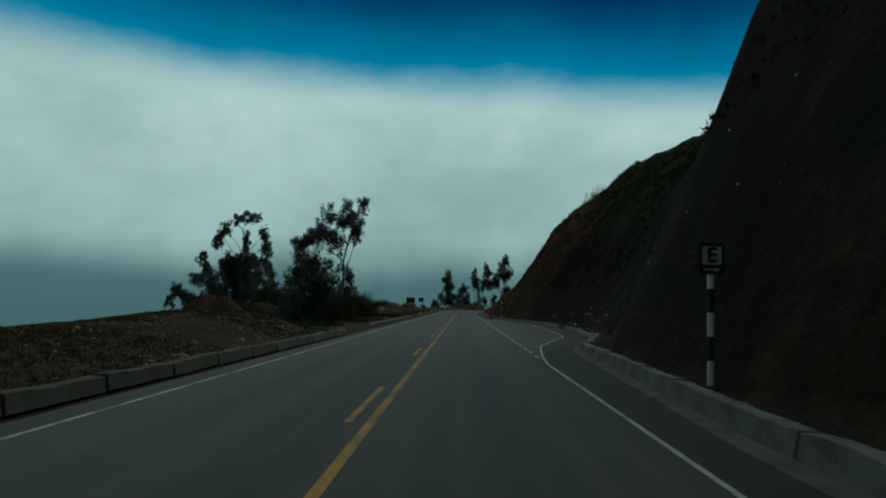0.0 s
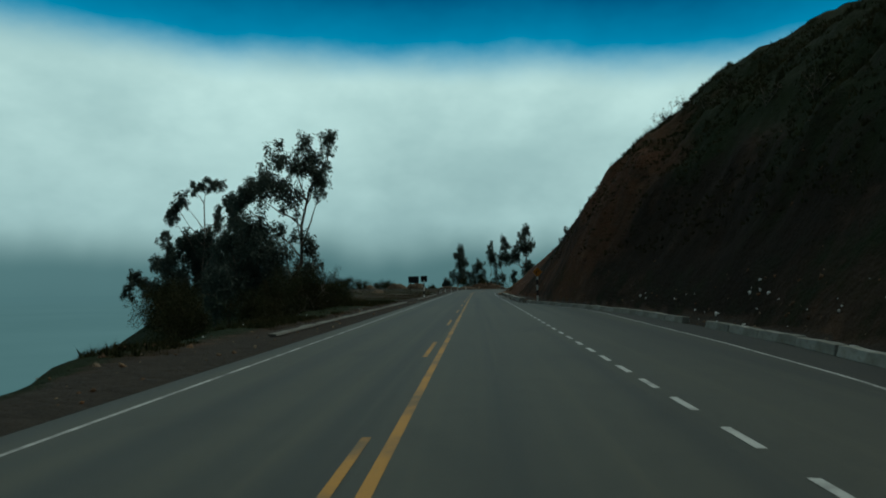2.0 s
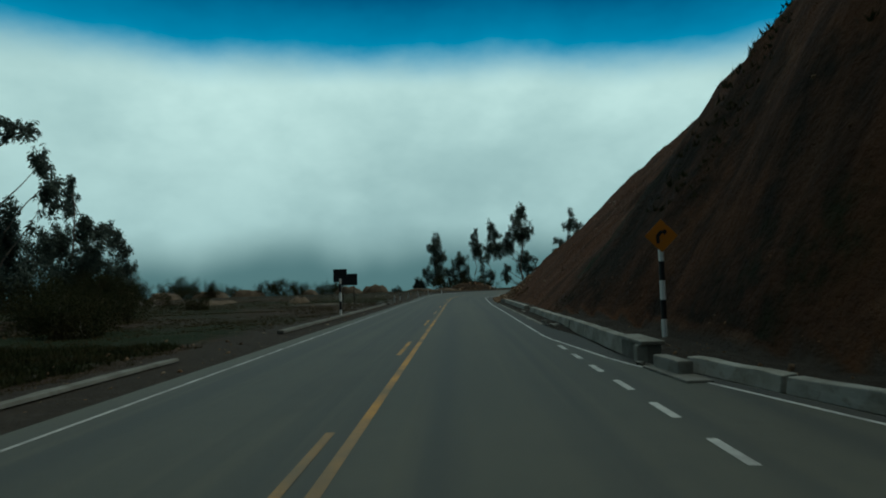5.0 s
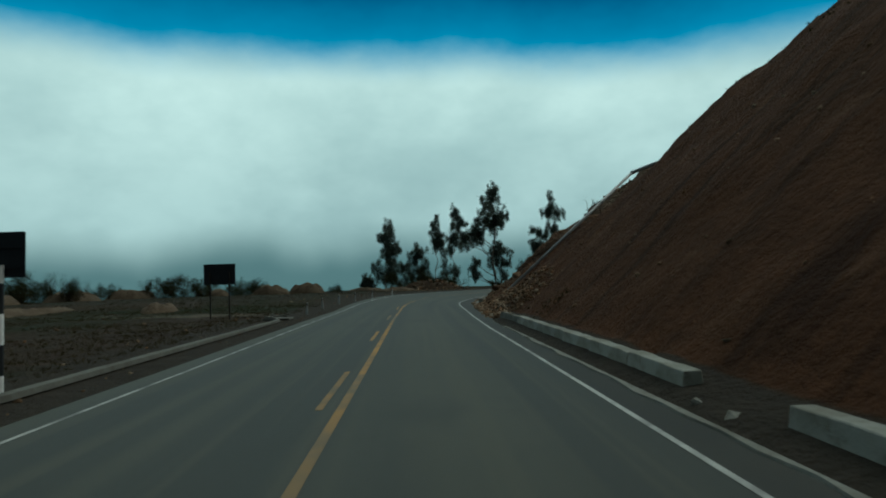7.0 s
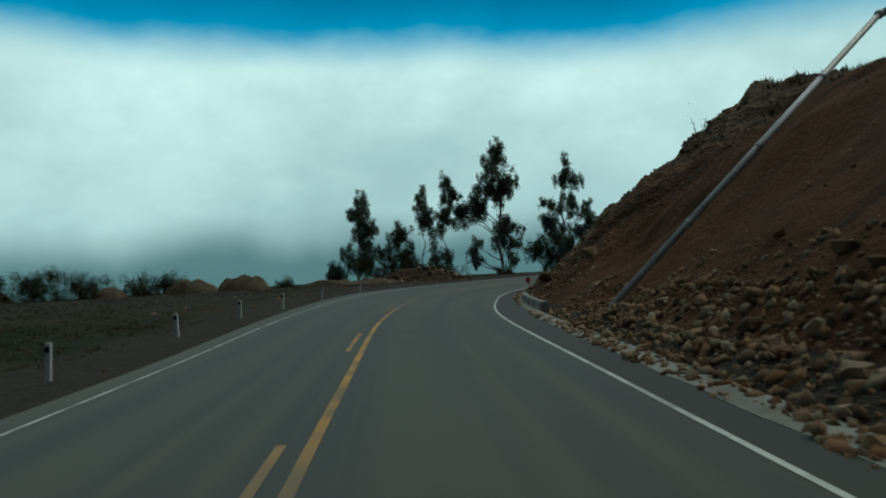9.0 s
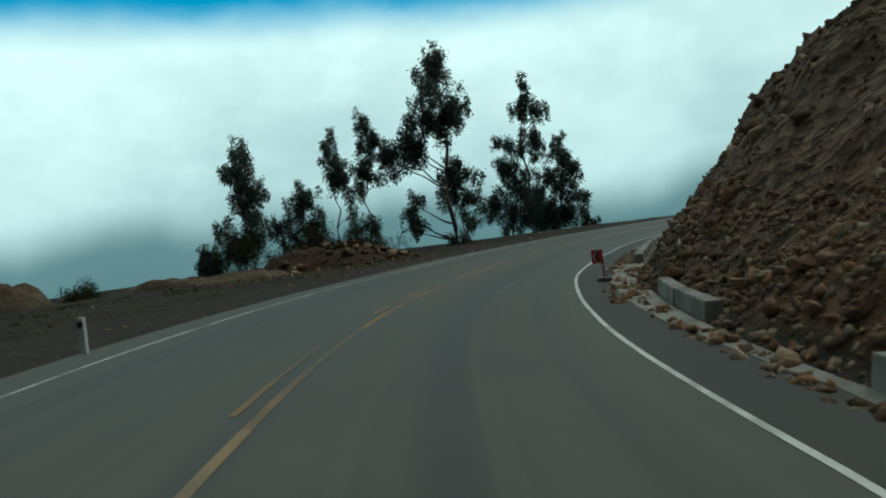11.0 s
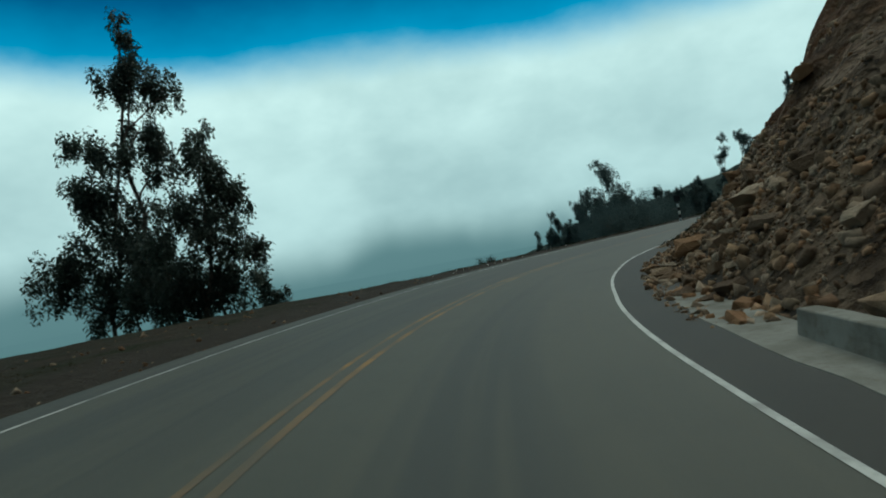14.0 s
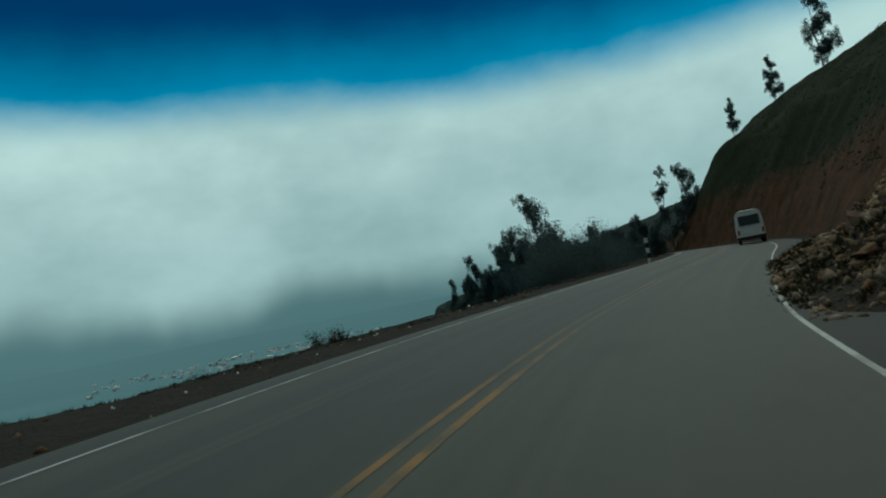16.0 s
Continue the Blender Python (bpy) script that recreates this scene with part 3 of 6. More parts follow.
def ground(s, d):
    """Height and surface of the ground at arrays s, d."""
    x, y = road_at(s, d)
    left, right = table(s, EDGE_L), table(s, KERB_R)
    ledge = table(s, LEDGE) + 0.9 * rough(s, s * 0, 6.0, 3)
    z = road_z(s, d) - 0.07
    toe = right + 0.45 + table(s, [(-80, 0.1), (30, 0.5), (60, 0.9), (84, 1.7), (92, 1.6), (100, 0.35), (152, 0.3), (159, -0.15), (176, -0.2), (200, -0.1), (210, 0.1), (400, 0.3)])
    u = np.clip(d - toe, 0, None)
    cut = hill(s, u)
    relief = rough(x + 0.3 * z, y, 9.0, 11, 5) * 1.3 + rough(x, y, 2.2, 23, 4) * 0.5 + np.abs(rough(y, x, 4.0, 37, 3)) * 0.8 - 0.3
    smoothness = table(s, [(-80, 1.6), (85, 1.4), (104, 0.5), (140, 0.5), (160, 0.8), (400, 0.9)])
    bed = np.exp(-((s - 144.6) / 3.2) ** 2)
    crags = (np.abs(rough(x, y, 5.0, 41, 4)) + 0.42 * np.abs(rough(x, y, 1.7, 43, 3))) * ease(s, 150, 162) * (1 - ease(s, 238, 250))
    z = z + cut * (1 - 0.10 * bed * (1 - ease(u, 8, 12))) + np.where(u > 0, (relief * smoothness * (1 - 0.85 * bed) + 1.3 * crags - 0.35 * (crags > 0)) * ease(u, 0.0, 4.0), 0) - 0.7 * bed * ease(u, 0, 1.5)
    behind = ease(d, right + 0.1, right + 0.5)
    z = z + behind * 0.12 * (1 + rough(x, y, 1.0, 51))
    z = z + 0.17 * ease(d, right - 0.55, right) * ease(s, 90, 95) * (1 - ease(s, 124, 130))
    spill = 0.55 * ease(s, 199, 204) * (1 - ease(s, 230, 238)) + 0.4 * ease(s, 127, 130) * (1 - ease(s, 140, 144)) + 0.3 * ease(s, 159.5, 161) * (1 - ease(s, 163, 165)) + 0.75 * ease(s, 168, 170) * (1 - ease(s, 173, 178))
    z = z + spill * ease(d, right - 0.7, right + 0.9) * (0.8 + 0.5 * rough(x, y, 2.5, 55))
    slip = ease(s, 223, 229) * (1 - ease(s, 240, 248))
    z = z + slip * 1.15 * ease(d, 3.15, 5.6) * (0.85 + 0.4 * rough(x, y, 2.0, 57))
    # left: earth bank, then the drop
    v = np.clip(-(d - left) - 0.9, 0, None)
    bank = table(s, [(-80, 0.7), (8, 0.62), (18, 0.5), (25, 0.52), (30, 0.85), (33.8, 0.75), (36, 0.0), (400, 0.0)])
    z = z + bank * ease(v, 1.6, 4.5) * (1 + 0.35 * rough(x, y, 4.0, 61)) * (d < 0)
    lot = ease(s, 88, 98) * (1 - ease(s, 146, 160))
    z = z + (d < 0) * lot * (0.9 * ease(v, 22, 44) * (0.8 + rough(x, y, 9.0, 71)) + 0.12 * ease(v, 2, 4) * rough(x, y, 3.0, 73))
    z = z + (d < 0) * ease(v, 1.0, 4.0) * 0.10 * rough(x, y, 2.0, 77)
    w = np.clip(ledge - d, 0, None)
    steep = table(s, [(-80, 0.7), (30, 0.8), (40, 0.95), (80, 0.9), (95, 0.6), (150, 0.7), (220, 0.9), (400, 0.9)])
    z = z - steep * np.minimum(w, 85) * ease(w, -1.0, 3.0) - 0.02 * np.clip(w - 85, 0, None)
    z = z + np.where(w > 3, rough(x, y, 14.0, 81, 5) * np.clip(w * 0.05, 0, 3.0), 0)
    # surfaces
    soil_red = (u > 0) * table(s, [(-80, 0.25), (60, 0.35), (84, 0.6), (94, 0.95), (150, 0.95), (160, 0.55), (170, 0.3), (200, 0.28), (215, 0.45), (240, 0.8), (400, 0.8)]) * (1 - 0.5 * ease(u, 12, 22)) + (d < 0) * 0.38 * ease(v, 1.2, 4.0)
    rock = (u > 0) * table(s, [(-80, 0.55), (25, 0.3), (90, 0.2), (150, 0.3), (165, 0.75), (205, 0.75), (240, 0.3), (400, 0.2)]) * (1 - 0.4 * ease(u, 8, 16))
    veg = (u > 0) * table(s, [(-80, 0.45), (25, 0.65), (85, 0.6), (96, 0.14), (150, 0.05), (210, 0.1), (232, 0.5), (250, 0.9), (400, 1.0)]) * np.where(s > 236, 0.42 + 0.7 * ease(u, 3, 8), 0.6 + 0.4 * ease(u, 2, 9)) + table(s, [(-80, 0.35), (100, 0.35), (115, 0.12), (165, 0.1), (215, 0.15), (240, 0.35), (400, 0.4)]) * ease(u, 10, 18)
    veg = veg + (d < 0) * (0.35 * ease(v, 1.0, 3.0) + 0.5 * (w > 0) + 0.45 * ease(v, 2, 4) * table(s, [(-80, 0.2), (32, 0.4), (36, 1), (85, 1), (100, 0.25), (400, 0.15)]))
    patchy = rough(x + 0.6 * z, y, 13.0, 101, 4)
    veg = veg + (u > 1.5) * (s < 105) * 0.8 * patchy
    lotted = (d < 0) * lot * ease(v, 1.5, 4.0)
    veg = veg + lotted * 0.35 * rough(x, y, 12.0, 103, 4)
    pale = lotted * np.exp(-((s - 139 + 0.25 * (d + 8)) / 2.4) ** 2) * ease(-d, 7, 9) * 0.8 + lotted * 0.35 * np.clip(rough(x, y, 7.0, 105), 0, 1)
    gravel = (d < 0) * (1 - ease(v, 1.0, 3.5)) * 0.9 + (d < 0) * lot * 0.45 + (d < 0) * ease(s, 150, 160) * (1 - ease(w, 0, 2)) * 0.6 + (u <= 0) * (d > 0) * 0.8
    # shade put into the slope's colour, strongest early, gone by s 142
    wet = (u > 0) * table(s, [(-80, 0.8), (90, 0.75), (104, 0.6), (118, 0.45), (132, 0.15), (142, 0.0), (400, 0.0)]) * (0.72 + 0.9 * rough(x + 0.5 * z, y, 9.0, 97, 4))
    # ground far down the drop takes a bluish haze tint in its colour
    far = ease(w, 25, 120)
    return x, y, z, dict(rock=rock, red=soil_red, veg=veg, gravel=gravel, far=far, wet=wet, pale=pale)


def sd_of(x, y):
    """The nearest s, d of a place."""
    k = int(np.argmin((ROAD_XY[:, 0] - x) ** 2 + (ROAD_XY[:, 1] - y) ** 2))
    return float(ROAD_S[k]), float((x - ROAD_XY[k, 0]) * math.sin(heading[k]) - (y - ROAD_XY[k, 1]) * math.cos(heading[k]))


def ground_z(s, d):
    return float(ground(np.array([float(s)]), np.array([float(d)]))[2][0])


def ground_sheet():
    s = np.concatenate([np.arange(-60, 150, 0.6), np.arange(150, 240, 0.35), np.arange(240, S_END - 1, 1.0)])
    d = np.concatenate([-np.geomspace(420, 60, 26)[:-1], -np.arange(60, 22, -1.5), -np.arange(22, 3.0, -0.6), np.arange(-3, 3.0, 1.5), np.arange(3.0, 16, 0.3), np.arange(16, 24, 0.5), np.arange(24, 76, 1.7), np.geomspace(77, 270, 14)])
    S, D = np.meshgrid(s, d, indexing="ij")
    x, y, z, masks = ground(S.ravel(), D.ravel())
    # inside the bend the far rows close up, so that the sheet doesn't fold
    close = table(S.ravel(), [(-60, 1), (120, 1), (150, 0.13), (236, 0.13), (262, 1), (400, 1)])
    x, y = road_at(S.ravel(), np.where(D.ravel() > 24, 24 + (D.ravel() - 24) * close, D.ravel()))
    n, m = len(s), len(d)
    i = np.arange(n * m).reshape(n, m)
    faces = np.stack([i[:-1, :-1], i[:-1, 1:], i[1:, 1:], i[1:, :-1]], -1).reshape(-1, 4)
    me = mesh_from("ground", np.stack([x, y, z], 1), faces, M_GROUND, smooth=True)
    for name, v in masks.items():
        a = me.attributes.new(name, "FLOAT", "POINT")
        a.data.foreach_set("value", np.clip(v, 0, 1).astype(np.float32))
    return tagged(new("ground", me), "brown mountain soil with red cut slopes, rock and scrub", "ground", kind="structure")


ground_sheet()


def ribbon(name, s0, s1, left, right, mat, label, category, lift=0.0, step=1.0, kind="structure"):
    """A thin sheet along the road between two offsets (numbers or tables)."""
    s = np.arange(s0, s1 + 1e-6, step)
    side = [np.full_like(s, o) if isinstance(o, (int, float)) else table(s, o) for o in (left, right)]
    m = max(2, int(np.max(side[1] - side[0]) / 1.5) + 1)
    rows = []
    for k in range(m):
        d = side[0] + (side[1] - side[0]) * k / (m - 1)
        x, y = road_at(s, d)
        rows.append(np.stack([x, y, road_z(s, d) + lift], 1))
    v = np.stack(rows, 1).reshape(-1, 3)
    i = np.arange(len(s) * m).reshape(len(s), m)
    faces = np.stack([i[:-1, :-1], i[:-1, 1:], i[1:, 1:], i[1:, :-1]], -1).reshape(-1, 4)
    me = mesh_from(name, v, faces, mat, smooth=True)
    across = np.stack([side[0] + (side[1] - side[0]) * k / (m - 1) for k in range(m)], 1)
    a = me.attributes.new("along", "FLOAT_VECTOR", "POINT")
    a.data.foreach_set("vector", np.stack([np.repeat(s, m), across.ravel(), np.zeros(len(s) * m)], 1).astype(np.float32).ravel())
    return tagged(new(name, me), label, category, kind=kind)


ASPHALT_L = [(-80, -4.1), (140, -4.1), (165, -4.7), (225, -4.7), (250, -4.2), (400, -4.1)]
ASPHALT_R = [(s, float(table(s, KERB_R)) - 0.12 - 0.36 * float(ease(s, 90, 95) * (1 - ease(s, 124, 130)))) for s in np.arange(-80, 401, 2.0)]
ribbon("road", -60, S_END - 2, ASPHALT_L, ASPHALT_R, M_ASPHALT, "worn grey asphalt mountain road with painted lines", "road")
shift = lambda rows, o: [(s, d + o) for s, d in rows]  # noqa: E731
ribbon("edge_line", -60, S_END - 2, shift(EDGE_L, -0.036), shift(EDGE_L, 0.036), M_WHITE_WORN, "thin worn white edge line on the asphalt", "road marking", 0.004)
ribbon("edge_line", -60, S_END - 2, shift(EDGE_R, -0.038), shift(EDGE_R, 0.038), M_WHITE, "white edge line that swings round the lay-by", "road marking", 0.005)
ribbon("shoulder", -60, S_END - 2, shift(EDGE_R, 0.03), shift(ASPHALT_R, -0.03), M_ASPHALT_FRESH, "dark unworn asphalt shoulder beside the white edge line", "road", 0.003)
ribbon("centre_line", 168, S_END - 2, -0.33, -0.24, M_YELLOW_WORN, "second yellow centre line through the bend", "road marking", 0.004)
ribbon("centre_line", -60, 160, -0.06, 0.06, M_YELLOW, "solid yellow centre line on the asphalt", "road marking", 0.004)
ribbon("centre_line", 160, S_END - 2, -0.055, 0.055, M_YELLOW_WORN, "faded yellow centre line through the bend", "road marking", 0.004)


def valley_mist():
    """A flat glowing disc that stands in for the valley haze, out to the horizon."""
    m = bpy.data.materials.new("valley_haze")
    m.use_nodes = True
    nt = m.node_tree
    nt.nodes.clear()
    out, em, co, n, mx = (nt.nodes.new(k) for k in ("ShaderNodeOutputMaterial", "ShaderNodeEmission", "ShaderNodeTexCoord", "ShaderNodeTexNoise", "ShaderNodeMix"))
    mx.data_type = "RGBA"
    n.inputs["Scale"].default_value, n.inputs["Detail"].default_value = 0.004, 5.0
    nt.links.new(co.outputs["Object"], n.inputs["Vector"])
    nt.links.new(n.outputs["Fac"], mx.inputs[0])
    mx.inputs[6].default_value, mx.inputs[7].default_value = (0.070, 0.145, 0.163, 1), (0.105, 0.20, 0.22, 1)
    # its glow turns paler towards the horizon, to meet the sky's mist
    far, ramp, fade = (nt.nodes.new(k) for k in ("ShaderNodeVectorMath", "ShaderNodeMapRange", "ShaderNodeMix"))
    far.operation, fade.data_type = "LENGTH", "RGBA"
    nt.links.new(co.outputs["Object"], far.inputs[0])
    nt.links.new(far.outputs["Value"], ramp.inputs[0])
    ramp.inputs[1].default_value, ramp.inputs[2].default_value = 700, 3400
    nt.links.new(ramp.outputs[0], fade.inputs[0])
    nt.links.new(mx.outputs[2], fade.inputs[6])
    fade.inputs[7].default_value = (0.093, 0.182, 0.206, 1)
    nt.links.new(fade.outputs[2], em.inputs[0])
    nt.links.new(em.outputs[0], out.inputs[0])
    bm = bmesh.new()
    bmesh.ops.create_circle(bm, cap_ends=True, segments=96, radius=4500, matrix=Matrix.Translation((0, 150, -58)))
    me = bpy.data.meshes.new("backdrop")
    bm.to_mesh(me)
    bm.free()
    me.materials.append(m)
    tagged(new("backdrop", me), "flat glowing blue-grey disc for the haze over the valley floor", "valley haze", kind="structure")


valley_mist()


def dashes(name, starts, length, left, right, mat, label, group):
    for s0 in starts:
        tagged(ribbon(name, s0, s0 + length, left, right, mat, label, "road marking", 0.006, step=length / 4), group=group)


DASHES = [20.45 + 1.9 * k for k in range(9)] + [35.65 + 1.76 * k for k in range(1, 6)] + [44.45 + 1.88 * k for k in range(1, 5)] + [51.97 + 1.947 * k for k in range(1, 19)]
dashes("lane_dash", DASHES, 0.95, 3.445, 3.555, M_WHITE, "short white dash along the mouth of the lay-by", "lay-by dashes")
dashes("centre_dash", [-14, -3, 8.2, 19.3, 30.4, 41.6, 52.6, 63.8, 75.2, 86.7, 97.6, 107.6, 117.8, 128.5, 139.5], 3.7, -0.34, -0.24, M_YELLOW, "yellow dash beside the solid centre line", "centre dashes")
dashes("centre_dash", [150.5, 160.5], 3.7, -0.33, -0.24, M_YELLOW_WORN, "faded yellow dash at the start of the bend", "centre dashes")


# ---- concrete at the roadside ----
def barrier_block(length, height, mat, name, chipped=0.0, seed=0):
    """A low concrete block with a sloped road face, along +y from its base."""
    rng = random.Random(seed)
    bm = bmesh.new()
    prof = [(0.0, 0.0), (0.025, height * 0.5), (0.045, height), (0.29, height), (0.33, 0.0)]
    rings = []
    k = 6
    for i in range(k):
        y = -length / 2 + length * i / (k - 1)
        drop = [rng.uniform(0, chipped) * (1 if z > height * 0.8 else 0.2) for _, z in prof]
        rings.append([bm.verts.new((x + rng.uniform(-0.008, 0.008), y, max(0, z - dz))) for (x, z), dz in zip(prof, drop)])
    for a, b in zip(rings[:-1], rings[1:]):
        for j in range(len(prof)):
            n = (j + 1) % len(prof)
            bm.faces.new((a[j], a[n], b[n], b[j]))
    bm.faces.new(rings[0])
    bm.faces.new(rings[-1][::-1])
    bmesh.ops.recalc_face_normals(bm, faces=bm.faces[:])
    bmesh.ops.bevel(bm, geom=[e for e in bm.edges if e.calc_face_angle(0) > 0.7], offset=0.012, segments=1, affect="EDGES")
    me = bpy.data.meshes.new(name)
    bm.to_mesh(me)
    bm.free()
    me.materials.append(mat)
    return me


VALLEY_BLOCKS = [barrier_block(2.38, 0.28, M_CONCRETE_DARK, "barrier_block", 0.04, 30 + k) for k in range(4)]
GREY_BLOCKS = [barrier_block(2.36, 0.41, M_CONCRETE_GREY, "barrier_block", 0.05, k) for k in range(4)]
PALE_BLOCKS = [barrier_block(2.36, 0.37, M_CONCRETE_PALE, "barrier_block", 0.02, 10 + k) for k in range(4)]
BEND_BLOCKS = [barrier_block(1.9, 0.36, M_CONCRETE_GREY, "barrier_block", 0.018, 40 + k) for k in range(4)]
LOW_BLOCKS = [barrier_block(2.36, 0.26, M_CONCRETE_PALE, "kerb_block", 0.03, 20 + k) for k in range(4)]


def line_of_blocks(meshes, s0, s1, offset, label, category, group, flip=False, missing=(), step=2.42, seed=1):
    rng = random.Random(seed)
    s, k = s0, 0
    while s < s1:
        if k not in missing:
            d = table(s, offset) if isinstance(offset, list) else offset
            dd = (table(s + 0.6, offset) - table(s - 0.6, offset)) / 1.2 if isinstance(offset, list) else 0.0
            x, y = road_at(s, d)
            ob = new(meshes[0].name.split(".")[0], rng.choice(meshes))
            ob.matrix_basis = pose(float(x), float(y), float(road_z(s, d)) - 0.03, rng.uniform(-0.6, 0.6), 0, turn_at(s) - math.degrees(math.atan(dd)) + rng.uniform(-1.2, 1.2) + (180 if flip else 0))
            tagged(ob, label, category, group)
        # the inside of a bend is shorter than the centre line
        d = table(s, offset) if isinstance(offset, list) else offset
        a, b = road_at(s, d), road_at(s + 1.0, d)
        s, k = s + step / (max(0.5, math.hypot(float(b[0] - a[0]), float(b[1] - a[1]))) if s > 140 else 1.0), k + 1


line_of_blocks(GREY_BLOCKS, -21, 24.5, KERB_R, "grey concrete barrier block at the foot of the cliff", "barrier", "cliff barrier")
line_of_blocks(GREY_BLOCKS, 26.0, 34.0, shift(KERB_R, 0.1), "grey concrete barrier block that bends round the lay-by", "barrier", "lay-by barrier", step=2.3)
line_of_blocks(LOW_BLOCKS, 36.0, 83.0, KERB_R, "low pale concrete kerb block behind the lay-by", "kerb", "lay-by kerb", missing=(7,))
line_of_blocks([barrier_block(2.36, 0.36, M_CONCRETE, "barrier_block", 0.05, 60 + k) for k in range(2)], 123.0, 126.5, KERB_R, "dirty grey-green concrete block beside the fallen rocks", "barrier", "red slope barrier", seed=6)
line_of_blocks(PALE_BLOCKS, 87.16, 121.3, KERB_R, "whitewashed concrete barrier block below the red slope", "barrier", "red slope barrier", missing=(8,))
line_of_blocks(BEND_BLOCKS, 150.0, 159.0, KERB_R, "whitewashed concrete block half buried by rocks", "barrier", "bend barrier", seed=4, step=2.04)
line_of_blocks(BEND_BLOCKS, 165.2, 168.6, shift(KERB_R, 0.05), "dirt-covered concrete block half buried by rocks", "barrier", "bend barrier", seed=8, step=2.04)
line_of_blocks(BEND_BLOCKS, 178.2, 199.0, shift(KERB_R, -0.36), "dirty whitewashed concrete barrier block inside the bend", "barrier", "bend barrier", seed=5, step=2.04)
line_of_blocks(VALLEY_BLOCKS, -20, 33.0, -4.45, "grey concrete barrier block before an earth bank", "barrier", "valley barrier", flip=True)


def kerb_run(name, s0, s1, d0, d1, z0, z1, mat, label, rag=0.05, seed=3):
    """A continuous concrete strip with a lip, d0 to d1."""
    rng = random.Random(seed)
    bm = bmesh.new()
    rows = []
    for s in np.arange(s0, s1, 0.8):
        e = rng.uniform(-rag, rag)
        a, b = (table(s, o) if isinstance(o, list) else o for o in (d0, d1))
        ring = []
        for d, z in ((a + e, -0.04), (a + e + 0.02, z0), (b, z1), (b + 0.02, -0.04)):
            x, y = road_at(s, d)
            ring.append(bm.verts.new((float(x), float(y), float(road_z(s, d)) + z)))
        rows.append(ring)
    for a, b in zip(rows[:-1], rows[1:]):
        for j in range(3):
            bm.faces.new((a[j], a[j + 1], b[j + 1], b[j]))
    bm.faces.new(rows[0])
    bm.faces.new(rows[-1][::-1])
    bmesh.ops.recalc_face_normals(bm, faces=bm.faces[:])
    me = bpy.data.meshes.new(name)
    bm.to_mesh(me)
    bm.free()
    me.materials.append(mat)
    tagged(new(name, me), label, "kerb", kind="structure")


kerb_run("pavement", -30, 27, shift(KERB_R, -0.36), shift(KERB_R, -0.02), 0.03, 0.06, M_CONCRETE, "narrow grey concrete gutter edge", 0.04)
kerb_run("pavement", 96, 122, shift(KERB_R, -0.55), shift(KERB_R, -0.42), 0.03, 0.03, M_CONCRETE_GREY, "narrow dirty concrete gutter edge", 0.07)
GUTTER = [(128, 4.1), (140, 4.5), (150, 4.9), (158, 5.08), (163, 5.02), (167, 4.8), (172, 4.68), (185, 4.7), (200, 4.68), (206, 4.72)]
kerb_run("pavement", 128, 206, GUTTER, shift(KERB_R, -0.02), 0.012, 0.05, M_CONCRETE_GREY, "pale concrete gutter apron with dirt and fallen stones", 0.04)
kerb_run("pavement", 96, 131.2, -5.6, -5.38, 0.07, 0.06, M_CONCRETE, "worn concrete kerb before the gravel lot", 0.03)
kerb_run("pavement", 48, 88, -5.7, -5.5, 0.03, 0.02, M_CONCRETE, "broken concrete edge half covered by dirt", 0.12)


def gutter_mouth(s, d):
    """The winged concrete mouth of a culvert at the kerb's end."""
    x, y = road_at(s, d)
    t = thing("culvert_mouth", "small pale concrete culvert mouth with flared wings", "culvert", (float(x), float(y), float(road_z(s, d)) - 0.05), turn_at(s))
    part("floor_slab", box_bm((1.3, 1.2, 0.1), (0, 0, 0.05), 0.02), M_CONCRETE, t)
    part("wing", prism_bm([(0, 0), (1.0, 0), (0.7, 0.2), (0.4, 0.14), (0.1, 0.26)], 0.14), M_CONCRETE_GREY, t).matrix_basis = pose(-0.55, 0.55, 0.05, 0, 0, 12)
    part("wing", prism_bm([(0, 0), (0.8, 0), (0.5, 0.12), (0.1, 0.18)], 0.14), M_CONCRETE_GREY, t).matrix_basis = pose(-0.6, -0.55, 0.05, 0, 0, -14)


gutter_mouth(132.4, -5.9)


def end_block(s, d):
    x, y = road_at(s, d)
    t = thing("barrier_end", "broken pale concrete barrier end with a capping slab", "barrier", (float(x), float(y), -0.04), turn_at(s))
    part("wall", box_bm((0.34, 1.7, 0.36), (0.25, -0.35, 0.18), 0.03), M_CONCRETE, t)
    part("cap", box_bm((0.46, 1.8, 0.07), (0.25, -0.35, 0.395), 0.02), M_CONCRETE_GREY, t)
    part("pier", box_bm((0.22, 0.26, 0.36), (0.06, -1.08, 0.18), 0.05), M_CONCRETE_GREY, t, "cracked pier with crumbled foot")


def kerb_stub(s, d):
    """A short broken length of kerb before the barrier's end."""
    x, y = road_at(s, d)
    t = thing("kerb_stub", "short broken concrete kerb block in the gutter", "kerb", (float(x), float(y), -0.03), turn_at(s) + 4)
    part("block", box_bm((0.26, 1.1, 0.27), (0, 0, 0.135), 0.035), M_CONCRETE_GREY, t)
    part("footing", box_bm((0.42, 1.9, 0.07), (-0.08, -0.3, 0.035), 0.02), M_CONCRETE, t, "dirty concrete footing")


kerb_stub(82.9, 4.62)
end_block(85.5, 4.45)


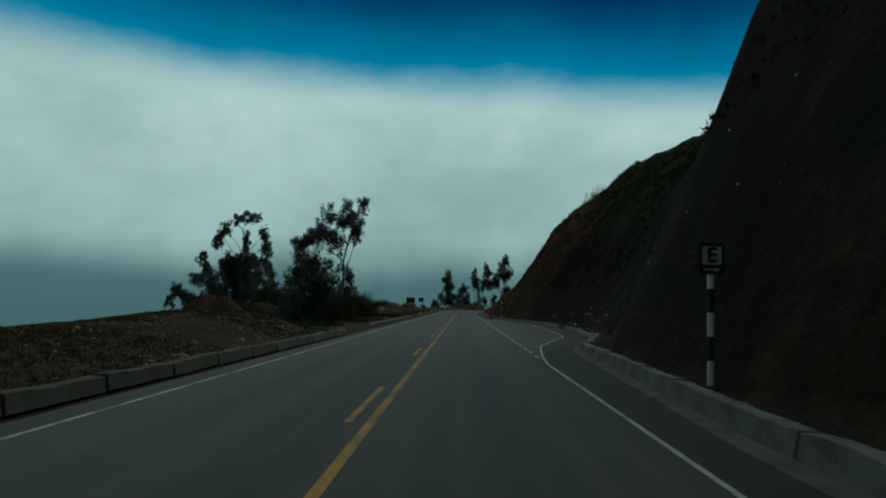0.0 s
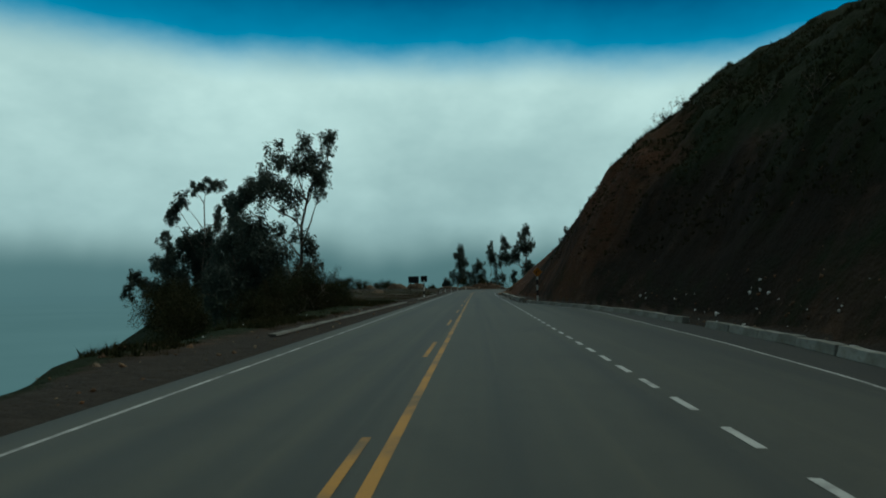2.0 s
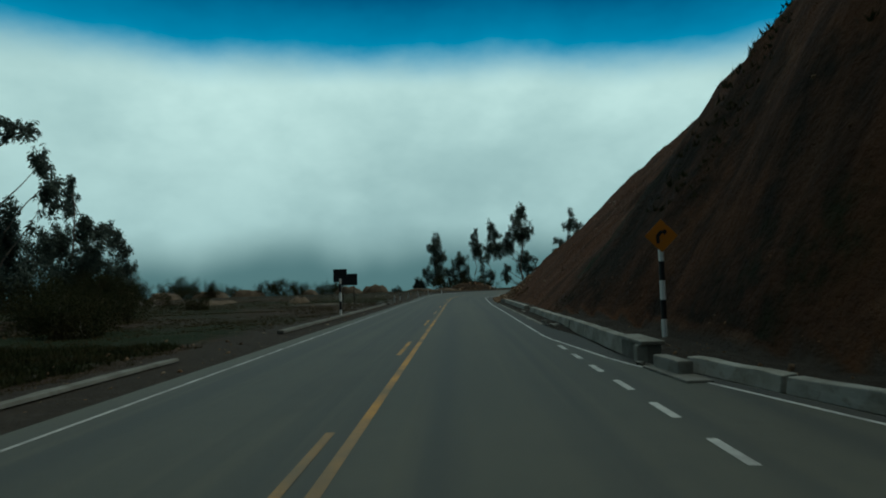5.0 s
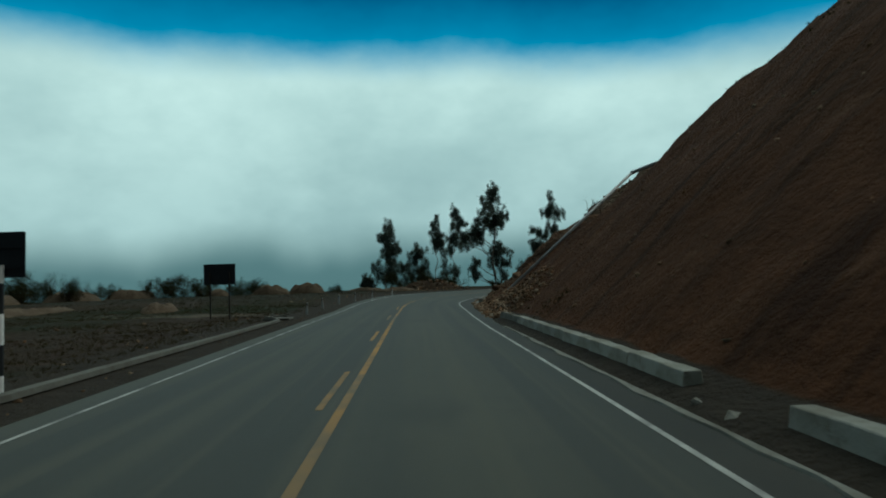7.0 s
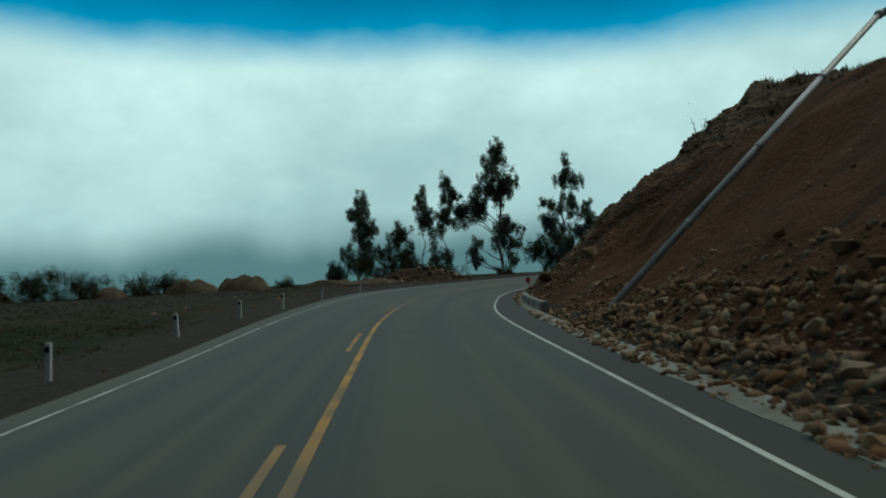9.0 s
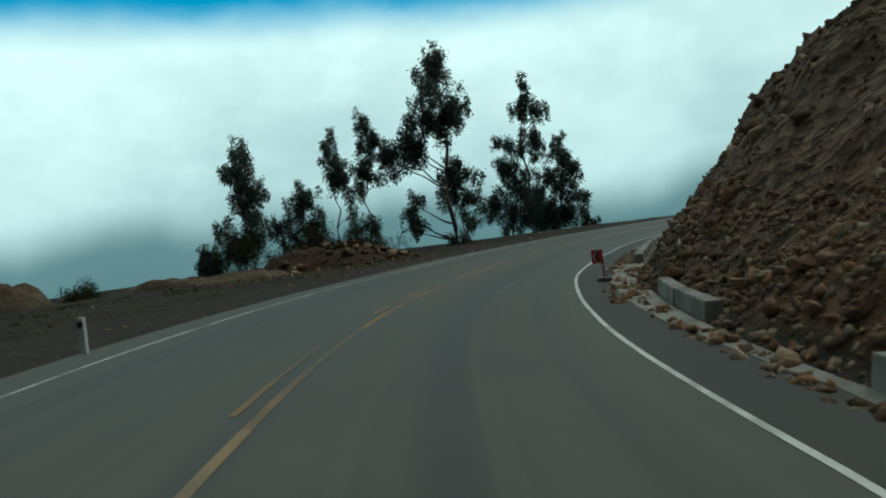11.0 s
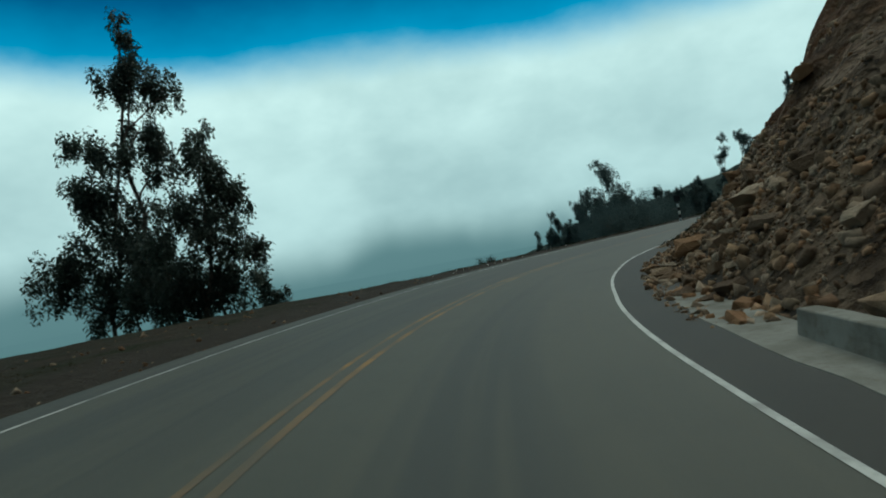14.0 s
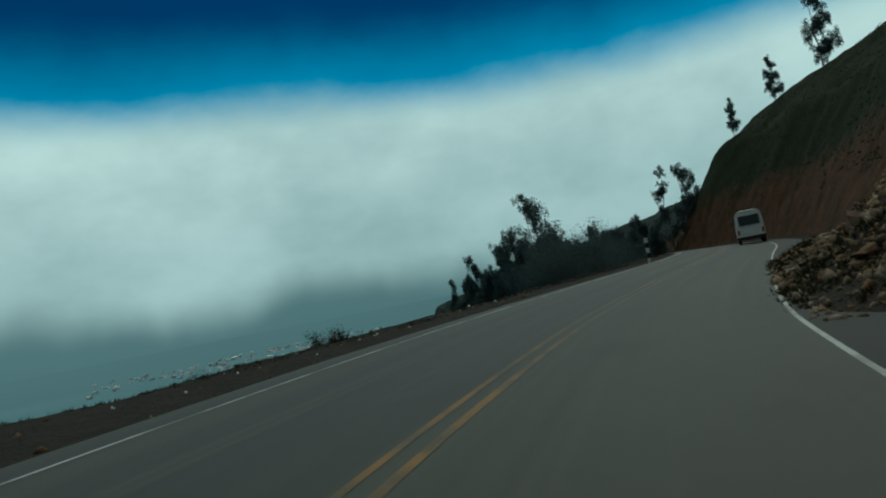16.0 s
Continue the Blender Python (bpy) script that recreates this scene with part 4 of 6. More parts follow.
def concrete_chunk(s, d, size, k):
    x, y = road_at(s, d)
    v, f = rock_shape(k + 70)
    bm = bmesh.new()
    vs = [bm.verts.new(p) for p in v]
    for a in f:
        bm.faces.new([vs[i] for i in a])
    me = bpy.data.meshes.new("concrete_chunk")
    bm.to_mesh(me)
    bm.free()
    me.materials.append(M_CONCRETE_GREY)
    ob = new("concrete_chunk", me)
    ob.matrix_basis = pose(float(x), float(y), float(road_z(s, d)) + size * 0.3, 5 * k, 0, 70 * k) @ Matrix.Diagonal((size, size, size * 0.8, 1))
    tagged(ob, "broken lump of pale barrier concrete in the gutter", "rubble", "barrier rubble")


# ---- signs ----
def striped_post(parent, height, band, radius=0.06, first_white=True, tilt=0.0):
    z, k = 0.0, 0
    while z < height - 1e-6:
        h = min(band, height - z)
        part("post_band", tube_bm((0, 0, z), (0, 0, z + h), radius, n=14), M_SIGN_WHITE if (k % 2 == 0) == first_white else M_SIGN_BLACK, parent, smooth=False)
        z, k = z + h, k + 1


def text_part(body, size, mat, parent, at, label=""):
    cu = bpy.data.curves.new("letter", "FONT")
    cu.body, cu.size, cu.extrude, cu.offset, cu.align_x, cu.align_y = body, size, 0.004, 0.012, "CENTER", "CENTER"
    ob = new("letter", cu)
    me = bpy.data.meshes.new_from_object(ob)
    bpy.data.objects.remove(ob)
    me.materials.append(mat)
    ob = new("letter", me)
    ob.parent = parent
    ob.matrix_basis = pose(*at, 90, 0, 0)
    return tagged(ob, label)


def plate(name, w, h, mat, parent, at, label="", r=0.04, thick=0.012):
    pts = []
    for cx, cz, a0 in ((w / 2 - r, h / 2 - r, 0), (-w / 2 + r, h / 2 - r, 90), (-w / 2 + r, -h / 2 + r, 180), (w / 2 - r, -h / 2 + r, 270)):
        for a in (0, 30, 60, 90):
            pts.append((cx + r * math.cos(radians(a0 + a)), cz + r * math.sin(radians(a0 + a))))
    ob = part(name, prism_bm(pts, thick), mat, parent, label)
    ob.matrix_basis = pose(*at)
    return ob


def stop_sign_e(x, y, z):
    t = thing("parking_sign", "dark blue parking-bay sign with white square and letter E", "road sign", (x, y, z), -3)
    striped_post(t, 2.12, 0.44)
    plate("sign_plate", 0.46, 0.58, material("navy_sign_paint", (0.003, 0.006, 0.018), 0.6), t, (0, -0.075, 2.31), "dark navy plate")
    plate("white_field", 0.34, 0.34, M_SIGN_GREY, t, (0, -0.083, 2.37), "white square field", 0.02, 0.006)
    text_part("E", 0.38, M_SIGN_BLACK, t, (0, -0.089, 2.37), "black letter E")
    arrow = part("arrow", prism_bm([(-0.14, -0.016), (0.06, -0.016), (0.06, -0.045), (0.15, 0), (0.06, 0.045), (0.06, 0.016), (-0.14, 0.016)], 0.006), M_SIGN_GREY, t, "white arrow")
    arrow.matrix_basis = pose(0, -0.083, 2.11)


def bend_sign(x, y, z):
    t = thing("bend_sign", "orange diamond warning sign with black bend arrow", "road sign", (x, y, z), 2)
    striped_post(t, 2.36, 0.5, 0.07)
    d = part("sign_plate", box_bm((0.61, 0.012, 0.61), (0, 0, 0), 0.004), M_ORANGE, t, "orange diamond plate")
    d.matrix_basis = pose(0, -0.085, 2.66, 0, 45, 0)
    pts = [(-0.12, -0.20), (-0.03, -0.20), (-0.03, -0.02), (0.03, 0.06), (0.09, 0.06), (0.09, 0.01), (0.18, 0.10), (0.09, 0.19), (0.09, 0.14), (-0.02, 0.14), (-0.12, 0.01)]
    a = part("arrow", prism_bm(pts, 0.006), M_SIGN_BLACK, t, "black bend arrow")
    a.matrix_basis = pose(-0.02, -0.099, 2.66)
    for k in (-0.12, 0.12):
        part("bolt", tube_bm((0, -0.106, 2.66 + k), (0, -0.09, 2.66 + k), 0.012, n=8), M_STEEL, t)


def back_board_one_post(x, y, z):
    t = thing("sign_back", "dark back of a square road sign on a striped post", "road sign", (x, y, z), -4)
    striped_post(t, 2.3, 0.5, 0.065)
    plate("sign_plate", 0.80, 0.76, M_SIGN_BACK, t, (-0.02, 0.075, 2.47), "unpainted dark plate", 0.03, 0.014)
    for k in (2.26, 2.6):
        part("bracket", box_bm((0.7, 0.03, 0.04), (-0.02, 0.066, k)), M_SIGN_BACK, t)


def back_board_two_posts(x, y, z):
    t = thing("sign_back", "dark back of a wide road sign on two thin legs", "road sign", (x, y, z), -8)
    plate("sign_plate", 1.75, 1.1, M_SIGN_BACK, t, (0, 0.03, 2.40), "unpainted dark plate", 0.02, 0.02)
    for k in (-0.5, 0.55):
        part("leg", box_bm((0.07, 0.05, 2.5), (k, 0, 1.25), 0.01), M_BARK_DARK, t, "rusty dark steel leg")
    for k in (2.1, 2.7):
        part("bracket", box_bm((1.5, 0.03, 0.05), (0, 0.02, k)), M_SIGN_BACK, t)


def chevron_sign(x, y, z, turn):
    t = thing("chevron_sign", "red sign with black chevron on a concrete foot", "road sign", (x, y, z), turn)
    part("foot", box_bm((0.36, 0.3, 0.11), (0.05, 0, 0.055), 0.03), M_CONCRETE, t, "grey concrete foot")
    part("post", box_bm((0.045, 0.035, 0.76), (0.06, 0, 0.44), 0.006), M_RED, t)
    plate("sign_plate", 0.28, 0.35, M_RED, t, (-0.06, -0.035, 0.655), "red plate", 0.025)
    plate("sign_rim", 0.256, 0.326, M_RED, t, (-0.06, -0.041, 0.655), "", 0.018, 0.006)
    pts = [(-0.08, 0.0), (0.0, 0.143), (0.08, 0.143), (0.0, 0.0), (0.08, -0.143), (0.0, -0.143)]
    e = part("chevron_edge", prism_bm([(x * 1.12 - 0.006, z * 1.06) for x, z in pts], 0.005), M_SIGN_WHITE, t, "white outline")
    e.matrix_basis = pose(-0.06, -0.046, 0.655)
    c = part("chevron", prism_bm(pts, 0.006), M_SIGN_BLACK, t, "black chevron")
    c.matrix_basis = pose(-0.06, -0.052, 0.655)
    part("strut", tube_bm((0.08, 0.02, 0.42), (0.3, 0.28, 0.02), 0.012, n=6), M_SIGN_WHITE, t)


def marker_post(s, d, tilt):
    x, y = road_at(s, d)
    t = thing("marker_post", "short white concrete marker post with black reflector band", "marker post", (float(x), float(y), ground_z(s, d) - 0.03), turn_at(s), group="valley-side marker posts")
    bm = box_bm((0.10, 0.09, 0.72), (0, 0, 0.36), 0.02)
    bmesh.ops.transform(bm, matrix=pose(0, 0, 0, 0, tilt, 0), verts=bm.verts[:])
    part("post", bm, M_SIGN_GREY, t)
    b = box_bm((0.09, 0.02, 0.11), (0, -0.052, 0.60))
    bmesh.ops.transform(b, matrix=pose(0, 0, 0, 0, tilt, 0), verts=b.verts[:])
    part("reflector", b, M_SIGN_BLACK, t, "black reflector")


stop_sign_e(3.78, 12.1, 0.22)
bend_sign(4.52, 89.19, 0.0)
back_board_one_post(-7.68, 110.0, -0.2)
back_board_two_posts(-11.35, 134.6, -0.05)
chevron_sign(*(float(v) for v in road_at(172.2, 4.5)), float(road_z(172.2, 4.5)) - 0.01, -24)
for s_post, d_post, lean_post in ((138.2, -5.5, 2), (145.2, -5.7, -2), (150.5, -5.6, 1), (154.2, -5.1, 0), (159.5, -4.9, 2), (165.0, -4.58, 1)):
    marker_post(s_post, d_post, lean_post)


def far_sign(x, y, z):
    t = thing("striped_sign", "small dark sign on a black and white striped post", "road sign", (x, y, z), -60)
    striped_post(t, 2.0, 0.36, 0.12)
    plate("sign_plate", 0.6, 0.6, M_SIGN_BACK, t, (0, 0.1, 2.3), "dark plate")
    part("crossbar", box_bm((0.8, 0.05, 0.08), (-0.35, 0.05, 1.35)), M_STEEL, t)


far_sign(73.6, 223.9, ground_z(*sd_of(73.6, 223.9)))


# ---- pipe on the slope ----
PIPE_TOP = (24.6, 147.0, 12.6)


def slope_pipe():
    t = thing("drain_pipe", "long grey pipe laid down the red cut slope", "pipe", (4.6, 143.4, 0.0))
    base = Vector((4.6, 143.4, 0))
    a, b, c = Vector((4.6, 143.4, 0.3)), Vector((15.05, 146.3, 9.15)), Vector(PIPE_TOP)
    part("lower_run", tube_bm(a - base, b - base, 0.10, n=16), M_PIPE, t, smooth=True)
    part("upper_run", tube_bm(b - base, c - base, 0.13, n=16), M_PIPE, t, "thicker pipe over the crest", smooth=True)
    bm = bmesh.new()
    bmesh.ops.create_uvsphere(bm, u_segments=16, v_segments=10, radius=0.155, matrix=Matrix.Translation(b - base))
    part("elbow", bm, M_PIPE, t, smooth=True)
    for f in (0.25, 0.5, 0.75):
        p = a.lerp(b, f) - base
        q = (b - a).normalized() * 0.05
        part("coupling", tube_bm(p - q, p + q, 0.125, n=16), M_STEEL, t)
    for f in (0.15, 0.45):
        p = b.lerp(c, f) - base
        part("prop", tube_bm(p, p + Vector((0.1, 0, -1.6)), 0.03, n=8), M_STEEL, t)


slope_pipe()


# ---- trees ----
def leaf_mesh(name, blobs, frame_right, per_m2, size, mat, seed, droop=0.7, depth=0.8):
    """A crown of many small leaf sprays round clumps (sideways, up, radius)."""
    rng = np.random.default_rng(seed)
    right = np.array(frame_right)
    ahead = np.array([-right[1], right[0], 0.0])
    pos = []
    for a, h, r in blobs:
        off = rng.normal(0, depth * r)
        centre = a * right + off * ahead + np.array([0, 0, h])
        sub = np.clip(rng.normal(0, 1.0, (int(9 + 9 * r), 3)), -1.6, 1.6) * np.array([0.54, 0.54, 0.70]) * r + centre
        n = int(per_m2 * r * r * 3.9)
        pick = rng.integers(0, len(sub), n)
        hang = np.clip(rng.normal(0, 1.0, (n, 3)), -1.9, 1.9) * np.array([0.21, 0.21, 0.34]) * (min(0.3, 0.6 * r) + r * 0.55)
        pos.append(sub[pick] + hang)
    pos = np.concatenate(pos)
    n = len(pos)
    axis = rng.normal(0, 1, (n, 3))
    axis[:, 2] = -np.abs(axis[:, 2]) * 0.5 - droop
    axis /= np.linalg.norm(axis, axis=1, keepdims=True)
    side = np.cross(axis, rng.normal(0, 1, (n, 3)))
    side /= np.linalg.norm(side, axis=1, keepdims=True)
    long = (size * 0.8 * rng.uniform(0.55, 1.35, n))[:, None]
    wide = long * rng.uniform(0.26, 0.46, n)[:, None]
    bend = np.cross(axis, side) * long * rng.uniform(-0.2, 0.2, n)[:, None]
    v = np.stack([pos, pos + axis * long * 0.5 + side * wide * 0.5 + bend, pos + axis * long, pos + axis * long * 0.5 - side * wide * 0.5 + bend], 1).reshape(-1, 3)
    me = bpy.data.meshes.new(name)
    me.vertices.add(4 * n)
    me.vertices.foreach_set("co", v.astype(np.float32).ravel())
    me.loops.add(4 * n)
    me.loops.foreach_set("vertex_index", np.arange(4 * n, dtype=np.int32))
    me.polygons.add(n)
    me.polygons.foreach_set("loop_start", np.arange(0, 4 * n, 4, dtype=np.int32))
    me.materials.append(mat)
    me.update(calc_edges=True)
    return me


def limb_bm(bm, points, r0, r1, n=7):
    rings = []
    pts = [Vector(p) for p in points]
    for i, p in enumerate(pts):
        d = (pts[min(i + 1, len(pts) - 1)] - pts[max(i - 1, 0)]).normalized()
        q = d.to_track_quat("Z", "Y").to_matrix()
        r = r0 + (r1 - r0) * i / (len(pts) - 1)
        rings.append([bm.verts.new(p + q @ Vector((r * math.cos(2 * math.pi * k / n), r * math.sin(2 * math.pi * k / n), 0))) for k in range(n)])
    for a, b in zip(rings[:-1], rings[1:]):
        for k in range(n):
            bm.faces.new((a[k], a[(k + 1) % n], b[(k + 1) % n], b[k]))
    bm.faces.new(rings[-1])


def bent(a, b, sag, rng, k=5):
    """A gently wandering line from a to b."""
    a, b = Vector(a), Vector(b)
    out = []
    for i in range(k + 1):
        f = i / k
        p = a.lerp(b, f)
        p.z += sag * math.sin(f * math.pi)
        if 0 < i < k:
            p += Vector([rng.uniform(-1, 1) * 0.03 * (b - a).length for _ in range(3)])
        out.append(p)
    return out


def tree(name, at, blobs, seen_from, label, seed, trunk_r=0.16, per_m2=260, size=0.35, mat=None, sink=0.4, twigs=0, stems=((0.0, 1.0),), category="tree", depth=0.55, group=""):
    """A tree at a place: trunks and limbs that reach the clumps of its crown."""
    rng = random.Random(seed)
    go = Vector((at[0] - seen_from[0], at[1] - seen_from[1], 0)).normalized()
    right = (go.y, -go.x, 0.0)
    t = thing(name, label, category, at, group=group)
    bm = bmesh.new()
    R = Vector(right)
    ordered = sorted(blobs, key=lambda b: -b[1])
    for foot, share in stems:
        tops = [b for i, b in enumerate(ordered) if i % len(stems) == stems.index((foot, share))] or ordered[:1]
        tip = tops[0]
        spine = bent(R * foot + Vector((0, 0, -sink)), R * (tip[0]) + Vector((0, 0, tip[1] + tip[2] * 0.4)), 0.0, rng, 8)
        limb_bm(bm, spine, trunk_r * share, trunk_r * 0.15, 9)
        for a, h, r in tops[1:]:
            f = max(0.06, min(0.93, (h - 0.55 * abs(a - foot) - 0.4) / max(tip[1], 0.1)))
            k = f * 8
            lo = spine[int(k)].lerp(spine[min(int(k) + 1, 8)], k - int(k))
            hi = R * a + Vector((0, 0, h)) + Vector([rng.uniform(-0.4, 0.4) * r for _ in range(3)])
            limb_bm(bm, bent(lo, hi, 0.12 * (hi - lo).length * rng.uniform(-0.5, 0.6), rng), trunk_r * (0.5 - 0.3 * f), 0.018, 6)
            for _ in range(3):
                e = hi + Vector([rng.uniform(-1, 1) * r for _ in range(3)])
                limb_bm(bm, bent(hi.lerp(lo, 0.25), e, 0, rng, 3), 0.02, 0.006, 4)
    part("trunk", bm, M_BARK, t, "pale grey peeling trunk and limbs", smooth=True)
    # looser sprays between neighbouring clumps
    more = []
    for a, h, r in blobs:
        near = sorted((math.hypot(a - p, h - q), p, q, o) for p, q, o in blobs if (p, q) != (a, h))[:1]
        more += [((a + p) / 2, (h + q) / 2, 0.3 * (r + o)) for far, p, q, o in near if far < 1.8 * (r + o)]
    crown = new("crown", leaf_mesh("crown", list(blobs) + more, right, per_m2, size, mat or M_LEAF, seed, depth=depth))
    crown.parent = t
    return t


EYE_BEND = (0.75, 153.85)
EUC = "tall dark eucalyptus at the edge of the bend"
tree("eucalyptus_tree", (-6.5, 220.4, 0.2), [(0.9, 11.9, 1.0), (0.6, 9.7, 1.5), (0.6, 7.3, 1.6), (0.8, 5.0, 1.5), (-0.8, 9.9, 0.8), (2.0, 7.9, 1.0), (-1.5, 4.5, 1.0), (-1.2, 2.3, 0.8), (1.5, 3.6, 1.0), (0.5, 2.6, 1.0)], EYE_BEND, "dense column-shaped dark eucalyptus above the valley", 1)
tree("eucalyptus_tree", (-9.7, 221.0, -0.4), [(0.1, 2.9, 1.0), (-0.6, 1.6, 1.0), (0.7, 1.1, 0.8), (-0.3, 1.0, 0.9), (-0.9, 2.3, 0.8)], EYE_BEND, "low round young eucalyptus above the valley", 2, 0.08)
tree("eucalyptus_tree", (-0.6, 225.8, 1.2), [(-0.1, 6.6, 1.1), (0.7, 5.2, 1.3), (-0.9, 4.8, 1.0), (1.3, 3.3, 1.0), (-2.3, 3.2, 1.0), (0.0, 2.3, 1.1), (-3.5, 3.4, 0.7), (-1.5, 1.5, 1.2), (1.2, 1.2, 1.2)], EYE_BEND, "middling open eucalyptus behind a dirt heap", 3, 0.11)
tree("eucalyptus_tree", (3.0, 227.8, 1.0), [(0.3, 12.3, 0.9), (-0.1, 10.5, 1.2), (0.1, 8.4, 1.4), (1.2, 7.0, 0.9), (0.8, 9.0, 1.0), (1.6, 4.4, 0.6)], EYE_BEND, "slender eucalyptus with a bare lower trunk", 4, 0.13)
tree("eucalyptus_tree", (6.3, 229.6, 0.6), [(0.8, 15.0, 1.0), (0.9, 13.0, 1.3), (0.9, 10.7, 1.3), (0.0, 8.9, 1.2), (-0.5, 7.0, 0.8), (0.6, 3.3, 0.9), (-1.3, 3.2, 0.9), (0.8, 2.3, 0.6), (2.6, 12.5, 0.6), (1.7, 8.2, 0.6)], EYE_BEND, "slender open eucalyptus with drooping foliage", 5, 0.15)
tree("eucalyptus_tree", (12.2, 210.7, 0.2), [(0.2, 17.0, 0.9), (0.0, 15.5, 1.3), (-0.5, 13.8, 1.2), (-1.7, 12.2, 1.1), (0.8, 12.2, 1.4), (2.1, 12.2, 0.7), (-0.4, 10.8, 1.3), (-2.2, 10.3, 1.2), (-3.3, 9.2, 1.4), (-4.7, 8.1, 1.1), (-5.1, 8.9, 0.7), (-2.4, 8.6, 0.9), (1.2, 11.1, 0.8), (-3.6, 3.0, 0.8), (-2.9, 4.4, 0.8), (-2.7, 2.4, 0.7), (-3.3, 2.0, 0.5)],
     EYE_BEND, "tallest eucalyptus with a heavy lopsided crown and forked trunk", 6, 0.24)
tree("eucalyptus_tree", (13.0, 211.8, 0.2), [(0.1, 7.8, 0.9), (-0.4, 6.1, 1.1), (0.6, 4.4, 0.9), (0.9, 2.4, 0.7), (2.1, 6.0, 0.6), (1.9, 4.3, 0.6), (-0.8, 4.6, 0.8), (0.7, 6.5, 0.7), (1.3, 1.8, 0.5)], EYE_BEND, "thin many-stemmed eucalyptus beside the tallest one", 7, 0.1, stems=((-0.2, 1.0), (0.5, 0.8), (1.0, 0.7)))
tree("eucalyptus_tree", (23.9, 227.3, 0.1), [(1.8, 18.0, 0.5), (1.8, 16.4, 0.9), (2.0, 14.4, 1.2), (0.5, 14.3, 0.8), (3.8, 14.2, 0.8), (2.2, 11.7, 1.2), (0.3, 10.3, 1.2), (2.5, 9.4, 1.0), (-1.9, 11.0, 0.7), (-1.9, 8.6, 0.9), (-0.7, 7.2, 1.4), (0.7, 5.7, 1.8), (-2.0, 4.7, 1.4), (0.4, 3.1, 1.8), (-1.7, 2.1, 1.4), (2.2, 2.2, 1.6), (-4.1, 3.7, 1.2)],
     EYE_BEND, "pyramid-shaped dark eucalyptus at the road edge", 8, 0.22, stems=((0.0, 1.0), (-1.4, 0.6)))
tree("eucalyptus_tree", (26.3, 223.3, 0.2), [(1.5, 10.3, 0.6), (1.1, 8.6, 1.0), (2.2, 7.5, 1.0), (2.6, 5.9, 0.9), (0.8, 6.2, 1.2), (1.4, 4.2, 1.2), (2.9, 3.4, 0.7), (2.0, 1.6, 1.0), (0.5, 2.1, 1.4), (-0.6, 5.7, 1.0), (3.6, 3.6, 0.5), (-1.2, 3.3, 1.4), (-1.0, 1.2, 1.2)],
     EYE_BEND, "bushy dark eucalyptus with foliage down to the ground", 9, 0.15, stems=((0.0, 1.0), (1.2, 0.7)))
tree("eucalyptus_tree", (34.5, 234.7, -0.8), [(-0.2, 3.3, 0.5), (0.1, 2.4, 0.8), (0.2, 1.4, 0.8), (1.4, 1.2, 0.6)], (22, 194.5), "small young eucalyptus at the edge of the drop", 10, 0.05)

EYE_START = (-0.94, 13.5)
tree("eucalyptus_tree", (-18.8, 82.2, -1.6), [(5.4, 16.3, 0.4), (5.0, 15.5, 0.7), (3.1, 15.0, 0.9), (4.0, 13.4, 1.1), (4.4, 11.7, 0.8), (0.7, 14.2, 0.9), (0.3, 12.2, 1.3), (2.2, 13.1, 0.8), (2.0, 10.5, 1.1), (-1.0, 11.0, 1.1), (-2.3, 10.1, 0.8), (3.5, 6.9, 0.8), (4.1, 5.2, 0.7), (3.2, 3.7, 0.9), (1.1, 7.8, 0.7)],
     EYE_START, "tall windswept eucalyptus leaning towards the road", 11, 0.26, sink=6.0)
tree("eucalyptus_tree", (-20.6, 83.5, -2.0), [(-0.6, 8.1, 1.1), (-0.9, 5.7, 1.2), (1.5, 5.7, 1.4), (0.8, 8.1, 1.3), (3.2, 4.0, 1.4), (0.3, 3.3, 1.4), (2.7, 2.2, 1.4), (4.4, 2.2, 1.2), (-1.5, 10.5, 0.8)], EYE_START, "dense dark eucalyptus beside a leaning one", 12, 0.18, sink=7.0)
tree("eucalyptus_tree", (-52.5, 164.6, -0.5), [(-3.1, 18.2, 0.7), (-3.1, 16.4, 0.9), (-3.1, 14.3, 1.1), (-1.4, 12.2, 1.0), (-0.8, 11.2, 1.6), (1.8, 11.0, 1.5), (-4.2, 9.0, 2.2), (0.2, 7.4, 2.2), (3.6, 8.7, 1.3), (4.4, 5.7, 1.0), (-6.4, 8.4, 2.1), (-1.7, 4.9, 2.5), (2.3, 4.3, 1.9), (-5.0, 3.4, 2.4), (0.5, 2.0, 2.2), (4.5, 2.4, 1.6)],
     (-0.72, 78.9), "broad dark eucalyptus clump beyond the gravel lot", 16, 0.3, 170, 0.5, sink=9.0, stems=((-2.5, 1.0), (1.0, 0.8)))
tree("eucalyptus_tree", (-19.5, 80.5, -2.4), [(-2.0, 6.4, 1.2), (-2.0, 4.4, 1.4), (-1.0, 3.4, 1.7), (1.2, 4.4, 1.6), (3.0, 3.0, 1.5), (-2.6, 2.6, 1.2), (0.5, 6.8, 1.2), (-1.2, 8.2, 1.0), (2.4, 6.0, 1.2)], EYE_START, "thick dark understorey eucalyptus on the valley slope", 17, 0.16, 190, sink=7.0, stems=((-2.0, 1.0), (1.0, 0.9)))
